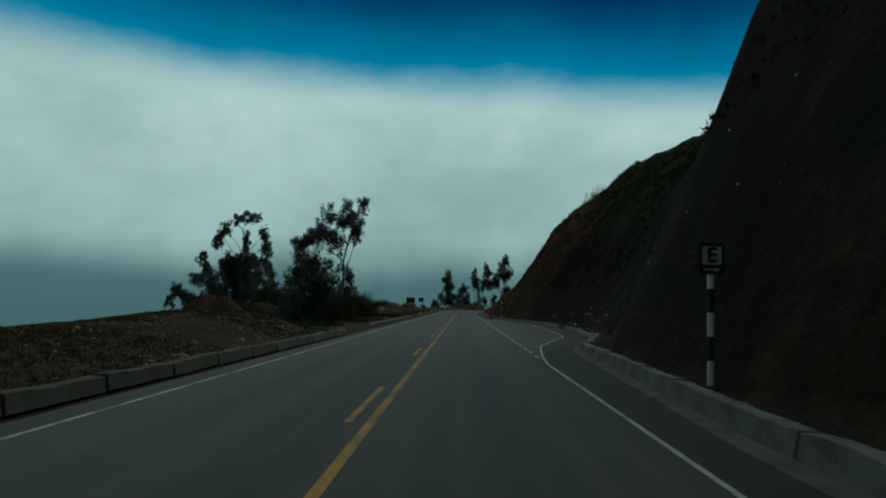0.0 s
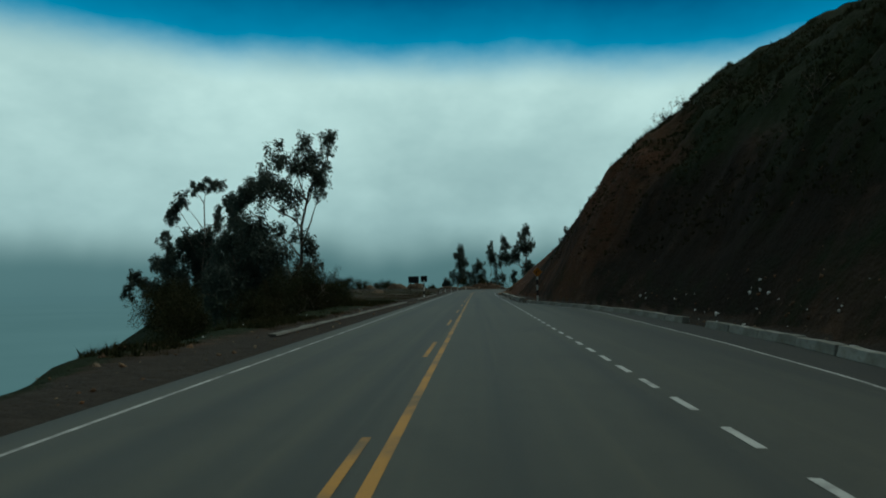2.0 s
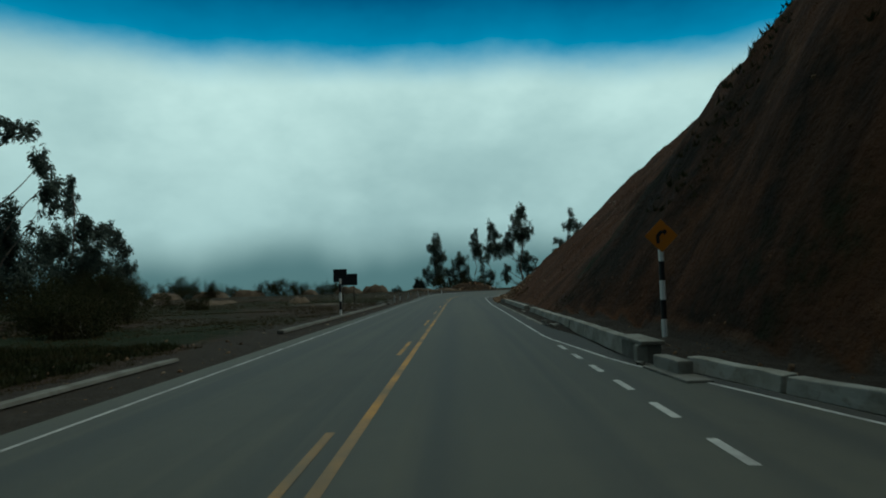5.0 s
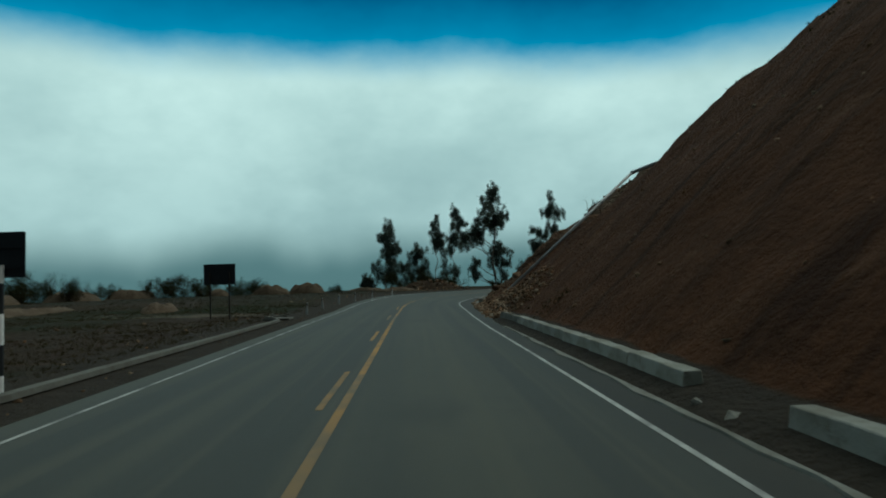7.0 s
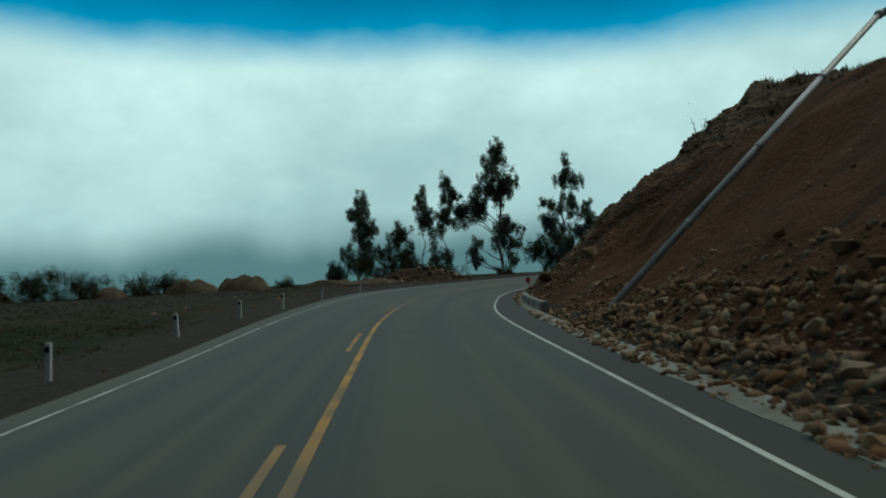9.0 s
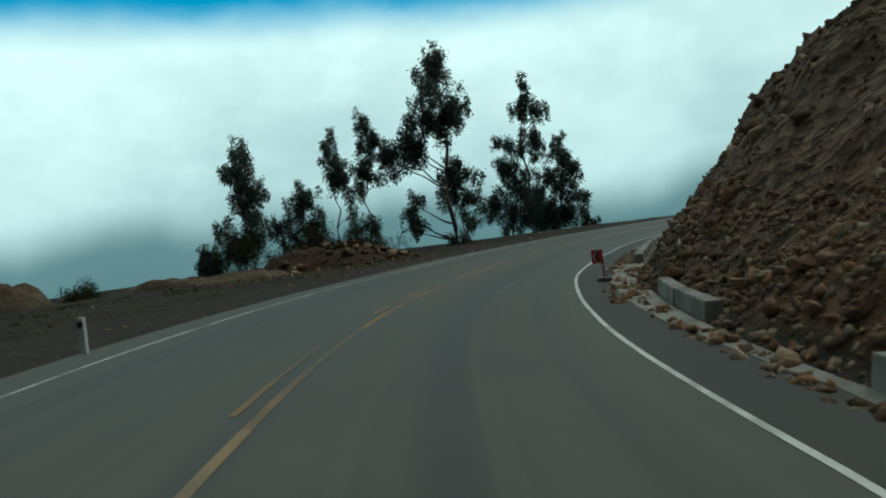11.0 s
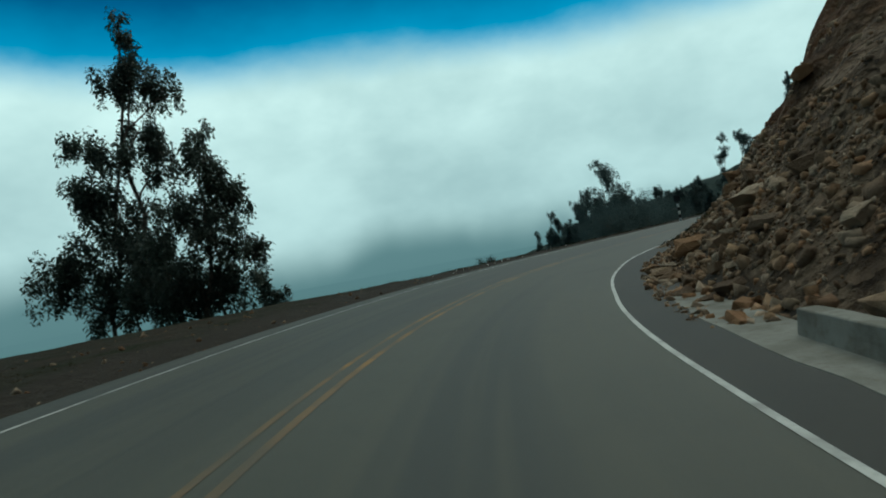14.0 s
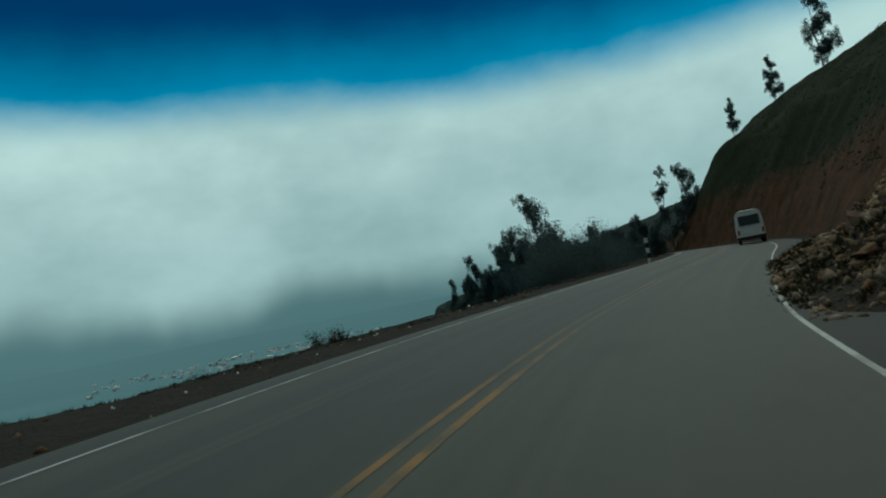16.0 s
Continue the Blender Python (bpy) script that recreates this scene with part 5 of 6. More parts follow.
tree("eucalyptus_tree", (-46.6, 137.0, -3.4), [(1.91, 21.98, 0.88), (3.6, 19.04, 1.03), (4.34, 14.85, 1.1), (-0.22, 22.2, 0.88), (-2.28, 21.17, 0.88), (-3.97, 19.55, 1.03), (-5.73, 16.83, 1.1), (-5.0, 18.23, 0.81), (4.12, 16.83, 0.88)], EYE_START, "very tall eucalyptus with an arched open crown", 13, 0.36, 130, 0.6, sink=12.0)
tree("eucalyptus_tree", (-48.6, 138.1, -3.7), [(-2.33, 12.38, 1.95), (0.98, 12.38, 2.33), (-0.15, 9.07, 2.62), (-3.9, 6.82, 2.62), (2.17, 5.78, 2.62), (-2.25, 3.6, 2.62)], EYE_START, "broad dense eucalyptus below the road", 14, 0.32, 150, 0.6, sink=14.0, stems=((-1.0, 1.0), (1.5, 0.8)))
tree("eucalyptus_tree", (-63.2, 158.0, -4.8), [(-0.61, 15.57, 1.3), (-1.83, 10.53, 1.39), (-3.65, 6.09, 1.39), (-5.92, 8.0, 1.3), (-7.39, 5.13, 1.04), (-1.13, 4.26, 2.26), (0.78, 12.35, 1.22)], EYE_START, "ragged eucalyptus on the valley slope", 15, 0.28, 140, 0.6, sink=14.0)

EYE_END = (22.1, 194.5)
WOOD = [(0.0, 0.92, 0.16), (0.1, 0.78, 0.2), (-0.14, 0.66, 0.19), (0.16, 0.58, 0.22), (-0.05, 0.48, 0.24), (-0.22, 0.36, 0.2), (0.22, 0.32, 0.22), (0.0, 0.22, 0.24)]


def wood_tree(x, y, z, height, seed, spread=0.55, label="haze-tinted dark eucalyptus on the far roadside", mat=None):
    rng = random.Random(seed)
    blobs = [(a * height * spread * rng.uniform(0.7, 1.6), h * height * rng.uniform(0.94, 1.04), r * height * spread * rng.uniform(0.65, 0.95)) for a, h, r in WOOD if rng.random() > 0.12]
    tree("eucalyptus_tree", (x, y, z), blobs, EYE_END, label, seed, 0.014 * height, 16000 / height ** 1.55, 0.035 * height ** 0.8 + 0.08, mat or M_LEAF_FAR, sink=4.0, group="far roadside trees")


for n, (x, y, z, h) in enumerate([(116.5, 285.5, -4.5, 7.0), (112.4, 276.0, -4.5, 9.5), (113.5, 271.0, -5.0, 12.0), (108.0, 264.0, -5.0, 13.0), (107.4, 259.2, -5.0, 17.0), (112.0, 258.0, -5.0, 11.0), (115.0, 254.0, -4.0, 11.0),
                                  (104.0, 254.0, -4.0, 9.0), (109.0, 248.0, -3.0, 7.5), (118.0, 249.0, -2.5, 8.5), (121.0, 262.0, -4.0, 9.0), (125.0, 252.0, -2.0, 8.5), (99.0, 244.0, -2.5, 5.0), (104.0, 243.5, -2.0, 5.0), (112.0, 243.0, -1.6, 5.5), (110.0, 268.0, -5.0, 10.0), (102.0, 249.0, -3.4, 7.0), (107.0, 255.5, -4.4, 11.0), (116.0, 262.0, -4.0, 9.0), (121.0, 255.5, -3.0, 8.0), (114.0, 247.0, -2.4, 6.5), (119.0, 245.5, -1.6, 5.5), (126.0, 257.0, -2.4, 8.0), (96.0, 240.5, -2.2, 4.0), (108.0, 261.0, -5.0, 12.0)]):
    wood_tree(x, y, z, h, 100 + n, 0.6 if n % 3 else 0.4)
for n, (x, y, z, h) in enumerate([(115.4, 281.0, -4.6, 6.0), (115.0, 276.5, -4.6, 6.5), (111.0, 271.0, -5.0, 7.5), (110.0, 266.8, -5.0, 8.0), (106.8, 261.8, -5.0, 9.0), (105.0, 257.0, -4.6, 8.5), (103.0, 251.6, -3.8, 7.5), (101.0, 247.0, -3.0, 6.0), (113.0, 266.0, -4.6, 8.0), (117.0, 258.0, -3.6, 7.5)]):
    wood_tree(x, y, z, h, 170 + n, 0.95, "bushy haze-tinted tree in the roadside wood")
wood_tree(133.7, 250.9, -0.5, 15.0, 130, 0.32, "dark pointed tree where the road turns away")
wood_tree(138.0, 249.8, 0.0, 15.0, 131, 0.5, "open-crowned eucalyptus where the road turns away")


def bush(at, w, h, seed, label, mat=None, per=150, size=0.24, name="bush", group=""):
    rng = random.Random(seed)
    blobs = [(rng.uniform(-0.5, 0.5) * w, rng.uniform(0.2, 0.85) * h, rng.uniform(0.2, 0.34) * w) for _ in range(7)]
    return tree(name, at, blobs, (at[0] - 3, at[1] - 9), label, seed, 0.04, per, size, mat or M_LEAF_DRY, 0.2, stems=((-0.15 * w, 1.0), (0.2 * w, 0.8)), category="bush", depth=1.1, group=group)


for n, (s, d, w, h) in enumerate([(66, -10.2, 3.4, 2.2), (70, -10.0, 3.2, 2.4), (74, -10.8, 3.6, 2.6), (78, -11.6, 3.6, 2.4), (83, -12.6, 3.4, 2.2), (61, -10.4, 2.8, 2.0), (88, -16.0, 3.4, 2.2), (93, -22.0, 3.2, 2.0)]):
    bx, by = road_at(s, d)
    bush((float(bx), float(by), ground_z(s, d) - 0.2), w, h, 200 + n, "dense dark green shrub at the edge of the drop", None, 430, 0.14, group="valley-side shrubs")
for n, (x, y, w, h) in enumerate([(-33.7, 186, 4.6, 2.6), (-29.5, 188, 3.6, 1.9), (-25.5, 190, 3.8, 1.9), (-23.5, 191.5, 2.4, 2.0), (-12.5, 193, 1.6, 0.9), (-40, 183, 3.0, 1.5), (-44, 172, 5.0, 2.2), (-47, 164, 4.0, 2.0), (-42, 176, 4.0, 1.8), (-46, 154, 5.0, 2.6), (-43, 146, 5.0, 2.8), (-40, 136, 4.0, 2.4), (-29, 120, 3.4, 1.6), (-26, 133, 2.6, 1.0), (-21, 110, 2.4, 1.1), (-18, 101, 3.2, 1.3), (-21, 104, 3.4, 1.6), (-24, 113, 3.2, 1.3), (-30, 127, 3.4, 1.5), (-34, 141, 3.0, 1.4), (-16, 97, 2.6, 1.1)]):
    bush((x, y, ground_z(*sd_of(x, y)) - 0.1), w, h, 220 + n, "dark scrubby bush behind the gravel lot", None, 330, 0.16, group="gravel lot bushes")
for n, (x, y, z, w, h) in enumerate([(12.4, 209.8, 0.2, 2.2, 1.1), (41.2, 216.6, 0.2, 0.95, 0.4), (1.5, 222.5, 0.6, 3.2, 1.5), (4.8, 224.0, 0.4, 3.0, 1.3), (-3.0, 219.5, 0.2, 2.6, 1.3), (36.5, 214.8, 0.1, 0.6, 0.3), (-12.0, 192.0, 0.2, 1.4, 0.8), (-0.5, 199.0, 0.3, 3.6, 2.4), (2.6, 200.5, 0.3, 3.2, 2.0), (-4.2, 198.0, 0.3, 3.4, 2.6), (5.4, 203.0, 0.2, 2.6, 1.6), (40.2, 216.2, 0.1, 0.5, 0.22), (44.0, 217.4, 0.1, 0.6, 0.25), (33.8, 214.2, 0.1, 0.5, 0.22), (47.5, 218.4, 0.1, 0.55, 0.2), (38.0, 215.4, 0.1, 0.45, 0.2), (31.0, 213.0, 0.1, 0.6, 0.25), (42.6, 217.0, 0.1, 0.5, 0.25)]):
    bush((x, y, min(z, ground_z(*sd_of(x, y)) + 0.05)), w, h, 240 + n, "low dark bush at the outer edge of the bend", None, 420 if w > 2 else 2400, 0.13 if w > 2 else 0.055, group="bend bushes")

for n, (x, y) in enumerate([(-47, 124), (-42, 115), (-36, 106), (-50, 131)]):
    bush((x, y, ground_z(*sd_of(x, y)) - 0.3), 7.0, 4.6, 290 + n, "large dark thicket on the valley slope", None, 60, 0.36, group="valley thickets")

for n, s in enumerate(range(258, 292, 4)):
    bx, by = road_at(s, -9.5 - 1.5 * (n % 2))
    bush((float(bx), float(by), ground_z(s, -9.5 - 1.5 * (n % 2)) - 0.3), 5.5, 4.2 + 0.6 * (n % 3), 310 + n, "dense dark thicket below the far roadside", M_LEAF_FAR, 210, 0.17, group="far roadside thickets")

# trees on the far hillside and the bare shrub at the cliff top
for n, (x, y, h, spread) in enumerate([(138.2, 239.3, 6.6, 0.36), (141.5, 233.6, 7.0, 0.42), (136.2, 225.1, 12.0, 0.5)]):
    wood_tree(x, y, ground_z(*sd_of(x, y)) - 0.2, h, 150 + n, spread, "lone dark tree on the green hillside")
for n, (s, d) in enumerate([(101, 19.4), (60, 17.5), (78, 18.6), (45, 17.0), (90, 18.4), (30, 17.5), (38, 17.2), (52, 17.3), (66, 17.8), (72, 18.2), (84, 18.5), (95, 18.8)]):
    hx, hy = road_at(s, d)
    bush((float(hx), float(hy), ground_z(s, d) - 0.2), 1.6, 1.5, 260 + n, "thin shrub on the crest of the cliff", None, 60, 0.22, group="crest shrubs")
bx, by = road_at(165.0, 15.5)
bare = bush((float(bx), float(by), ground_z(165.0, 15.5) - 0.1), 2.2, 2.6, 270, "nearly bare grey shrub on the slope above the bend", None, 5, 0.18)


# ---- rocks ----
def rock_shape(seed, points=10):
    rng = random.Random(seed)
    bm = bmesh.new()
    sx, sy, sz = rng.uniform(0.85, 1.15), rng.uniform(0.6, 0.9), rng.uniform(0.45, 0.75)
    if seed % 3:
        # a split block with broken corners
        for k in range(8):
            corner = (1 if k & 1 else -1, 1 if k & 2 else -1, 1 if k & 4 else -1)
            bm.verts.new([c * a * rng.uniform(0.3, 0.95) for c, a in zip(corner, (sx, sy, sz))])
        for k in range(4):
            v = Vector((rng.gauss(0, 1), rng.gauss(0, 1), rng.gauss(0, 1))).normalized()
            bm.verts.new((v.x * sx * 0.95, v.y * sy * 0.95, v.z * sz * 0.95))
    else:
        # a sharp shard
        for _ in range(points - 3):
            v = Vector((rng.gauss(0, 1), rng.gauss(0, 1), rng.gauss(0, 1))).normalized()
            bm.verts.new((v.x * sx * 1.2, v.y * sy * 1.2, v.z * sz * 1.1))
    bmesh.ops.convex_hull(bm, input=bm.verts[:])
    for g in [v for v in bm.verts if not v.link_faces]:
        bm.verts.remove(g)
    bmesh.ops.triangulate(bm, faces=bm.faces[:])
    v = np.array([x.co[:] for x in bm.verts])
    bm.verts.index_update()
    f = np.array([[x.index for x in g.verts] for g in bm.faces])
    bm.free()
    return v, f


ROCKS = [rock_shape(k) for k in range(9)]


def boulder_mesh(seed, mat):
    v, f = rock_shape(seed + 40, 14)
    bm = bmesh.new()
    vs = [bm.verts.new(p) for p in v]
    for a in f:
        bm.faces.new([vs[i] for i in a])
    bmesh.ops.dissolve_limit(bm, angle_limit=0.25, verts=bm.verts[:], edges=bm.edges[:])
    bmesh.ops.bevel(bm, geom=bm.edges[:], offset=0.02, segments=1, affect="EDGES", profile=0.6)
    bmesh.ops.triangulate(bm, faces=bm.faces[:])
    bmesh.ops.subdivide_edges(bm, edges=[e for e in bm.edges if e.calc_length() > 0.25], cuts=2, use_grid_fill=True)
    bmesh.ops.triangulate(bm, faces=bm.faces[:])
    for x in bm.verts:
        x.co += x.co.normalized() * (0.13 * noise.noise(x.co * 1.9 + Vector((seed, 0, 0))) + 0.05 * noise.noise(x.co * 5.0 + Vector((0, seed, 0))))
    me = bpy.data.meshes.new("boulder")
    bm.to_mesh(me)
    bm.free()
    me.materials.append(mat)
    return me


BOULDERS = [boulder_mesh(k, M_ROCK) for k in range(9)]
BOULDERS_RED = [boulder_mesh(k + 9, M_ROCK_RED) for k in range(9)]


def scree(name, spots, label, mat, seed, category="stones", lift=None):
    """Many stones in one mesh. spots: (s0, s1, d0, d1, count, smallest, largest, power)."""
    rng = np.random.default_rng(seed)
    V, F, base = [], [], 0
    for s0, s1, d0, d1, count, lo, hi, power in spots:
        s = rng.uniform(s0, s1, count)
        e = rng.random(count) ** power
        a, b = (table(s, o) if isinstance(o, list) else o for o in (d0, d1))
        d = a + (b - a) * e
        x, y, z, _ = ground(s, d)
        z = np.where((d > table(s, ASPHALT_L)) & (d < table(s, ASPHALT_R)), np.maximum(z, road_z(s, d) - 0.02), z)
        if lift:
            z = z + lift(x, y)
        size = lo * (hi / lo) ** (rng.random(count) ** 2.2)
        for k in range(count):
            v, f = ROCKS[rng.integers(0, 9)]
            turn = np.array(Euler(rng.uniform(-0.5, 0.5, 3) * np.array([2.6, 2.6, 6.3])).to_matrix())
            V.append((v * size[k] * rng.uniform(0.75, 1.25, 3)) @ turn.T + np.array([x[k], y[k], z[k] + size[k] * 0.05]))
            F.append(f + base)
            base += len(v)
    me = bpy.data.meshes.new(name)
    V, F = np.concatenate(V), np.concatenate(F)
    me.vertices.add(len(V))
    me.vertices.foreach_set("co", V.astype(np.float32).ravel())
    me.loops.add(3 * len(F))
    me.loops.foreach_set("vertex_index", F.astype(np.int32).ravel())
    me.polygons.add(len(F))
    me.polygons.foreach_set("loop_start", np.arange(0, 3 * len(F), 3, dtype=np.int32))
    me.materials.append(mat)
    me.update(calc_edges=True)
    tagged(new(name, me), label, category, kind="stuff")


TOE = shift(KERB_R, 0.0)
scree("fallen_stones", [(127, 150, shift(TOE, -0.4), shift(TOE, 2.8), 3200, 0.025, 0.15, 1.5), (128, 142, shift(TOE, -0.5), shift(TOE, 1.8), 1700, 0.04, 0.19, 1.1), (108, 150, shift(TOE, 1.0), shift(TOE, 12), 420, 0.025, 0.11, 1.2)], "heap of broken brown stones at the foot of the red slope", M_ROCK_RED, 1)
scree("fallen_stones", [(153, 166, shift(TOE, -0.35), shift(TOE, 3.0), 1300, 0.03, 0.16, 1.3), (159, 170, shift(TOE, -0.5), shift(TOE, 2.2), 1100, 0.03, 0.16, 1.0), (167, 178, shift(TOE, -0.95), shift(TOE, 2.0), 1300, 0.03, 0.17, 1.0), (155, 200, shift(TOE, 0.3), shift(TOE, 16), 5200, 0.025, 0.13, 1.2), (168, 202, shift(TOE, 0.3), shift(TOE, 13), 1500, 0.07, 0.3, 1.1), (176.5, 182.5, shift(GUTTER, -0.1), shift(TOE, 0.1), 420, 0.02, 0.12, 1.2), (186, 197, shift(GUTTER, 0.15), shift(TOE, 0.1), 260, 0.02, 0.14, 1.0)], "loose brown rubble covering the slope inside the bend", M_ROCK_RED, 2)
scree("fallen_stones", [(224, 242, 3.5, 6.5, 1100, 0.04, 0.2, 1.0), (200, 236, shift(TOE, -1.0), shift(TOE, 3.4), 5600, 0.04, 0.2, 1.0), (199, 238, shift(TOE, 1.0), shift(TOE, 14), 2600, 0.03, 0.14, 1.7)], "rockfall of pale brown stones spilling to the white line", M_ROCK, 3)
scree("slope_stones", [(0, 98, shift(TOE, 0.4), shift(TOE, 9), 320, 0.02, 0.11, 1.5), (20, 88, shift(TOE, 0.2), shift(TOE, 2.5), 420, 0.02, 0.12, 1.0)], "scattered small stones at the foot of the cliff", M_ROCK_RED, 4)
scree("verge_stones", [(-10, 33, -5.2, -12, 350, 0.03, 0.2, 1.3), (34, 140, -4.6, -9, 500, 0.02, 0.10, 1.3), (150, 240, -5.0, -15, 800, 0.02, 0.14, 1.2), (96, 140, -8, -40, 120, 0.03, 0.16, 1.0)], "small stones strewn over the dirt shoulder", M_ROCK_RED, 5)
scree("litter", [(42, 70, shift(TOE, 0.5), shift(TOE, 2.2), 42, 0.04, 0.13, 1.0), (5, 30, shift(TOE, 0.8), shift(TOE, 5), 14, 0.03, 0.09, 1.0), (48, 92, -6.5, -10, 16, 0.05, 0.16, 1.0), (222, 240, -6.0, -7.2, 16, 0.04, 0.1, 1.0)], "scraps of pale litter on the dirt", M_LITTER, 6, "litter")


def boulder(s, d, size, k, turn, label="large angular brown boulder fallen from the slope"):
    x, y = road_at(s, d)
    ob = new("boulder", (BOULDERS if s > 196 else BOULDERS_RED)[k % 9])
    ob.matrix_basis = pose(float(x), float(y), max(ground_z(s, d), float(road_z(s, d)) - 0.05) + size * 0.22, 8 * (k % 3 - 1), 6 * (k % 4 - 2), turn) @ Matrix.Diagonal((size, size * 0.9, size * 0.85, 1))
    tagged(ob, label, "rock", "fallen boulders")


for n, (s, d, size) in enumerate([(204.5, 5.0, 0.34), (206.0, 5.3, 0.42), (207.6, 5.2, 0.36), (209.0, 5.0, 0.5), (211.4, 5.2, 0.38), (207.5, 7.0, 0.75), (210.0, 7.6, 0.55), (213.2, 5.6, 0.4), (205.0, 7.6, 0.5), (203.2, 5.6, 0.42), (201.6, 5.4, 0.36), (215.5, 5.4, 0.34), (219.0, 5.2, 0.3), (223.0, 5.0, 0.34), (228, 5.0, 0.4), (231, 5.4, 0.5),
                                  (160.0, 6.6, 0.75), (162.5, 6.2, 0.3), (158.5, 6.3, 0.3), (164.5, 6.1, 0.26), (167.0, 6.1, 0.24), (157.0, 8.5, 0.7), (161.0, 9.5, 0.4), (172.0, 10, 0.3), (129.0, 5.4, 0.24), (132.0, 5.2, 0.26), (134.0, 5.6, 0.3), (137.0, 5.4, 0.24), (140.5, 5.5, 0.28), (143.5, 5.7, 0.25), (131.0, 7.2, 0.22), (136.0, 7.6, 0.26), (186, 12.5, 0.2), (194, 14, 0.22), (176, 14, 0.2), (216, 10, 0.6), (222, 12, 0.7), (212.3, 6.0, 0.85), (211.7, 4.8, 0.42), (210.6, 4.85, 0.42), (209.5, 5.0, 0.52), (215.6, 6.0, 0.4), (208.2, 5.1, 0.38), (216.8, 7.6, 0.6), (213.8, 7.4, 0.5), (206.6, 6.2, 0.5), (204.0, 6.5, 0.45)]):
    boulder(s, d, size * 0.85, n, 37 * n)
rock_rng = random.Random(77)
for s0, s1, near, deep, count, lo, hi, label in [(200, 236, -0.6, 4.5, 110, 0.14, 0.34, "angular tan rock lying in the rockfall"), (155, 178, 0.0, 4.0, 42, 0.09, 0.22, "angular brown rock at the foot of the slope"), (172, 200, 0.5, 9.0, 120, 0.10, 0.36, "loose brown rock caught on the cut slope"), (128, 150, -0.2, 2.4, 30, 0.12, 0.24, "broken brown rock at the foot of the red slope")]:
    for k in range(count):
        s = rock_rng.uniform(s0, s1)
        boulder(s, float(table(s, TOE)) + near + deep * rock_rng.random() ** 1.6, lo + (hi - lo) * rock_rng.random() ** 2, k, 53 * k, label)


for n, (s, d, size) in enumerate([(94.6, 4.42, 0.2), (95.3, 4.36, 0.14), (96.1, 4.34, 0.22), (97.0, 4.3, 0.16), (97.6, 4.36, 0.12), (106.0, 4.5, 0.17), (106.9, 4.42, 0.13), (83.9, 4.35, 0.12)]):
    concrete_chunk(s, d, size, n)


# ---- earth heaps ----
def heap(at, w, l, h, seed, label, mat, turn=0.0, crown=2.6):
    bm = bmesh.new()
    bmesh.ops.create_grid(bm, x_segments=26, y_segments=26, size=1.0)
    for v in bm.verts:
        r = min(1.0, math.hypot(v.co.x, v.co.y))
        z = 1 - r ** crown if r < 1 else 0.0
        bump = noise.fractal(Vector((v.co.x * 2.2, v.co.y * 2.2, seed)), 0.9, 2.0, 5)
        v.co = Vector((v.co.x * w, v.co.y * l, h * z * (1 + 0.3 * bump) + 0.10 * bump * z - 0.12))
    me = bpy.data.meshes.new("earth_heap")
    bm.to_mesh(me)
    bm.free()
    me.materials.append(mat)
    me.polygons.foreach_set("use_smooth", [True] * len(me.polygons))
    ob = new("earth_heap", me)
    ob.matrix_basis = pose(*at, 0, 0, turn)
    return tagged(ob, label, "earth heap")


heap((0.9, 191.6, 0.15), 5.0, 3.0, 1.55, 1, "long brown heap of dirt and stones in the bend", M_SOIL, -4)
for s_sp, d_sp, w_sp, l_sp in ((178.6, 4.98, 0.62, 1.5), (181.4, 5.12, 0.5, 1.1), (189.5, 5.2, 0.45, 1.3), (194.0, 5.2, 0.5, 1.6)):
    heap((*(float(v) for v in road_at(s_sp, d_sp)), float(road_z(s_sp, d_sp)) + 0.06), w_sp, l_sp, 0.3, 60 + int(s_sp), "small spill of brown soil in the gutter", M_SOIL_PALE, turn_at(s_sp), 2.0)
for n, (x, y, w, l, h) in enumerate([(-20.9, 191, 2.4, 1.6, 1.5), (-16.2, 192, 2.3, 1.6, 1.6), (-37, 184.5, 2.8, 2.0, 1.5), (-41, 178, 3.0, 2.0, 1.5), (-44, 168, 2.6, 2.0, 1.4), (-30, 150, 5.0, 2.2, 0.6), (-19, 146.5, 2.2, 1.3, 0.8), (-46, 160, 3.0, 2.0, 1.7), (-27.5, 188.5, 2.0, 1.5, 1.1), (-8, 194, 3.0, 1.2, 0.7), (-3.5, 189.5, 2.4, 1.4, 0.6)]):
    heap((x, y, ground_z(*sd_of(x, y)) - 0.05), w * 1.15, l, h * 0.85, 10 + n, "pale tan heap of dumped earth on the lot", M_SOIL_PALE, 17 * n, 4.0)


def heap_lift(x, y):
    """Height of the long heap over the ground round it."""
    r2 = ((x - 0.9) / 4.8) ** 2 + ((y - 191.6) / 2.8) ** 2
    return 1.4 * np.clip(1 - r2, 0, 1) ** 1.2


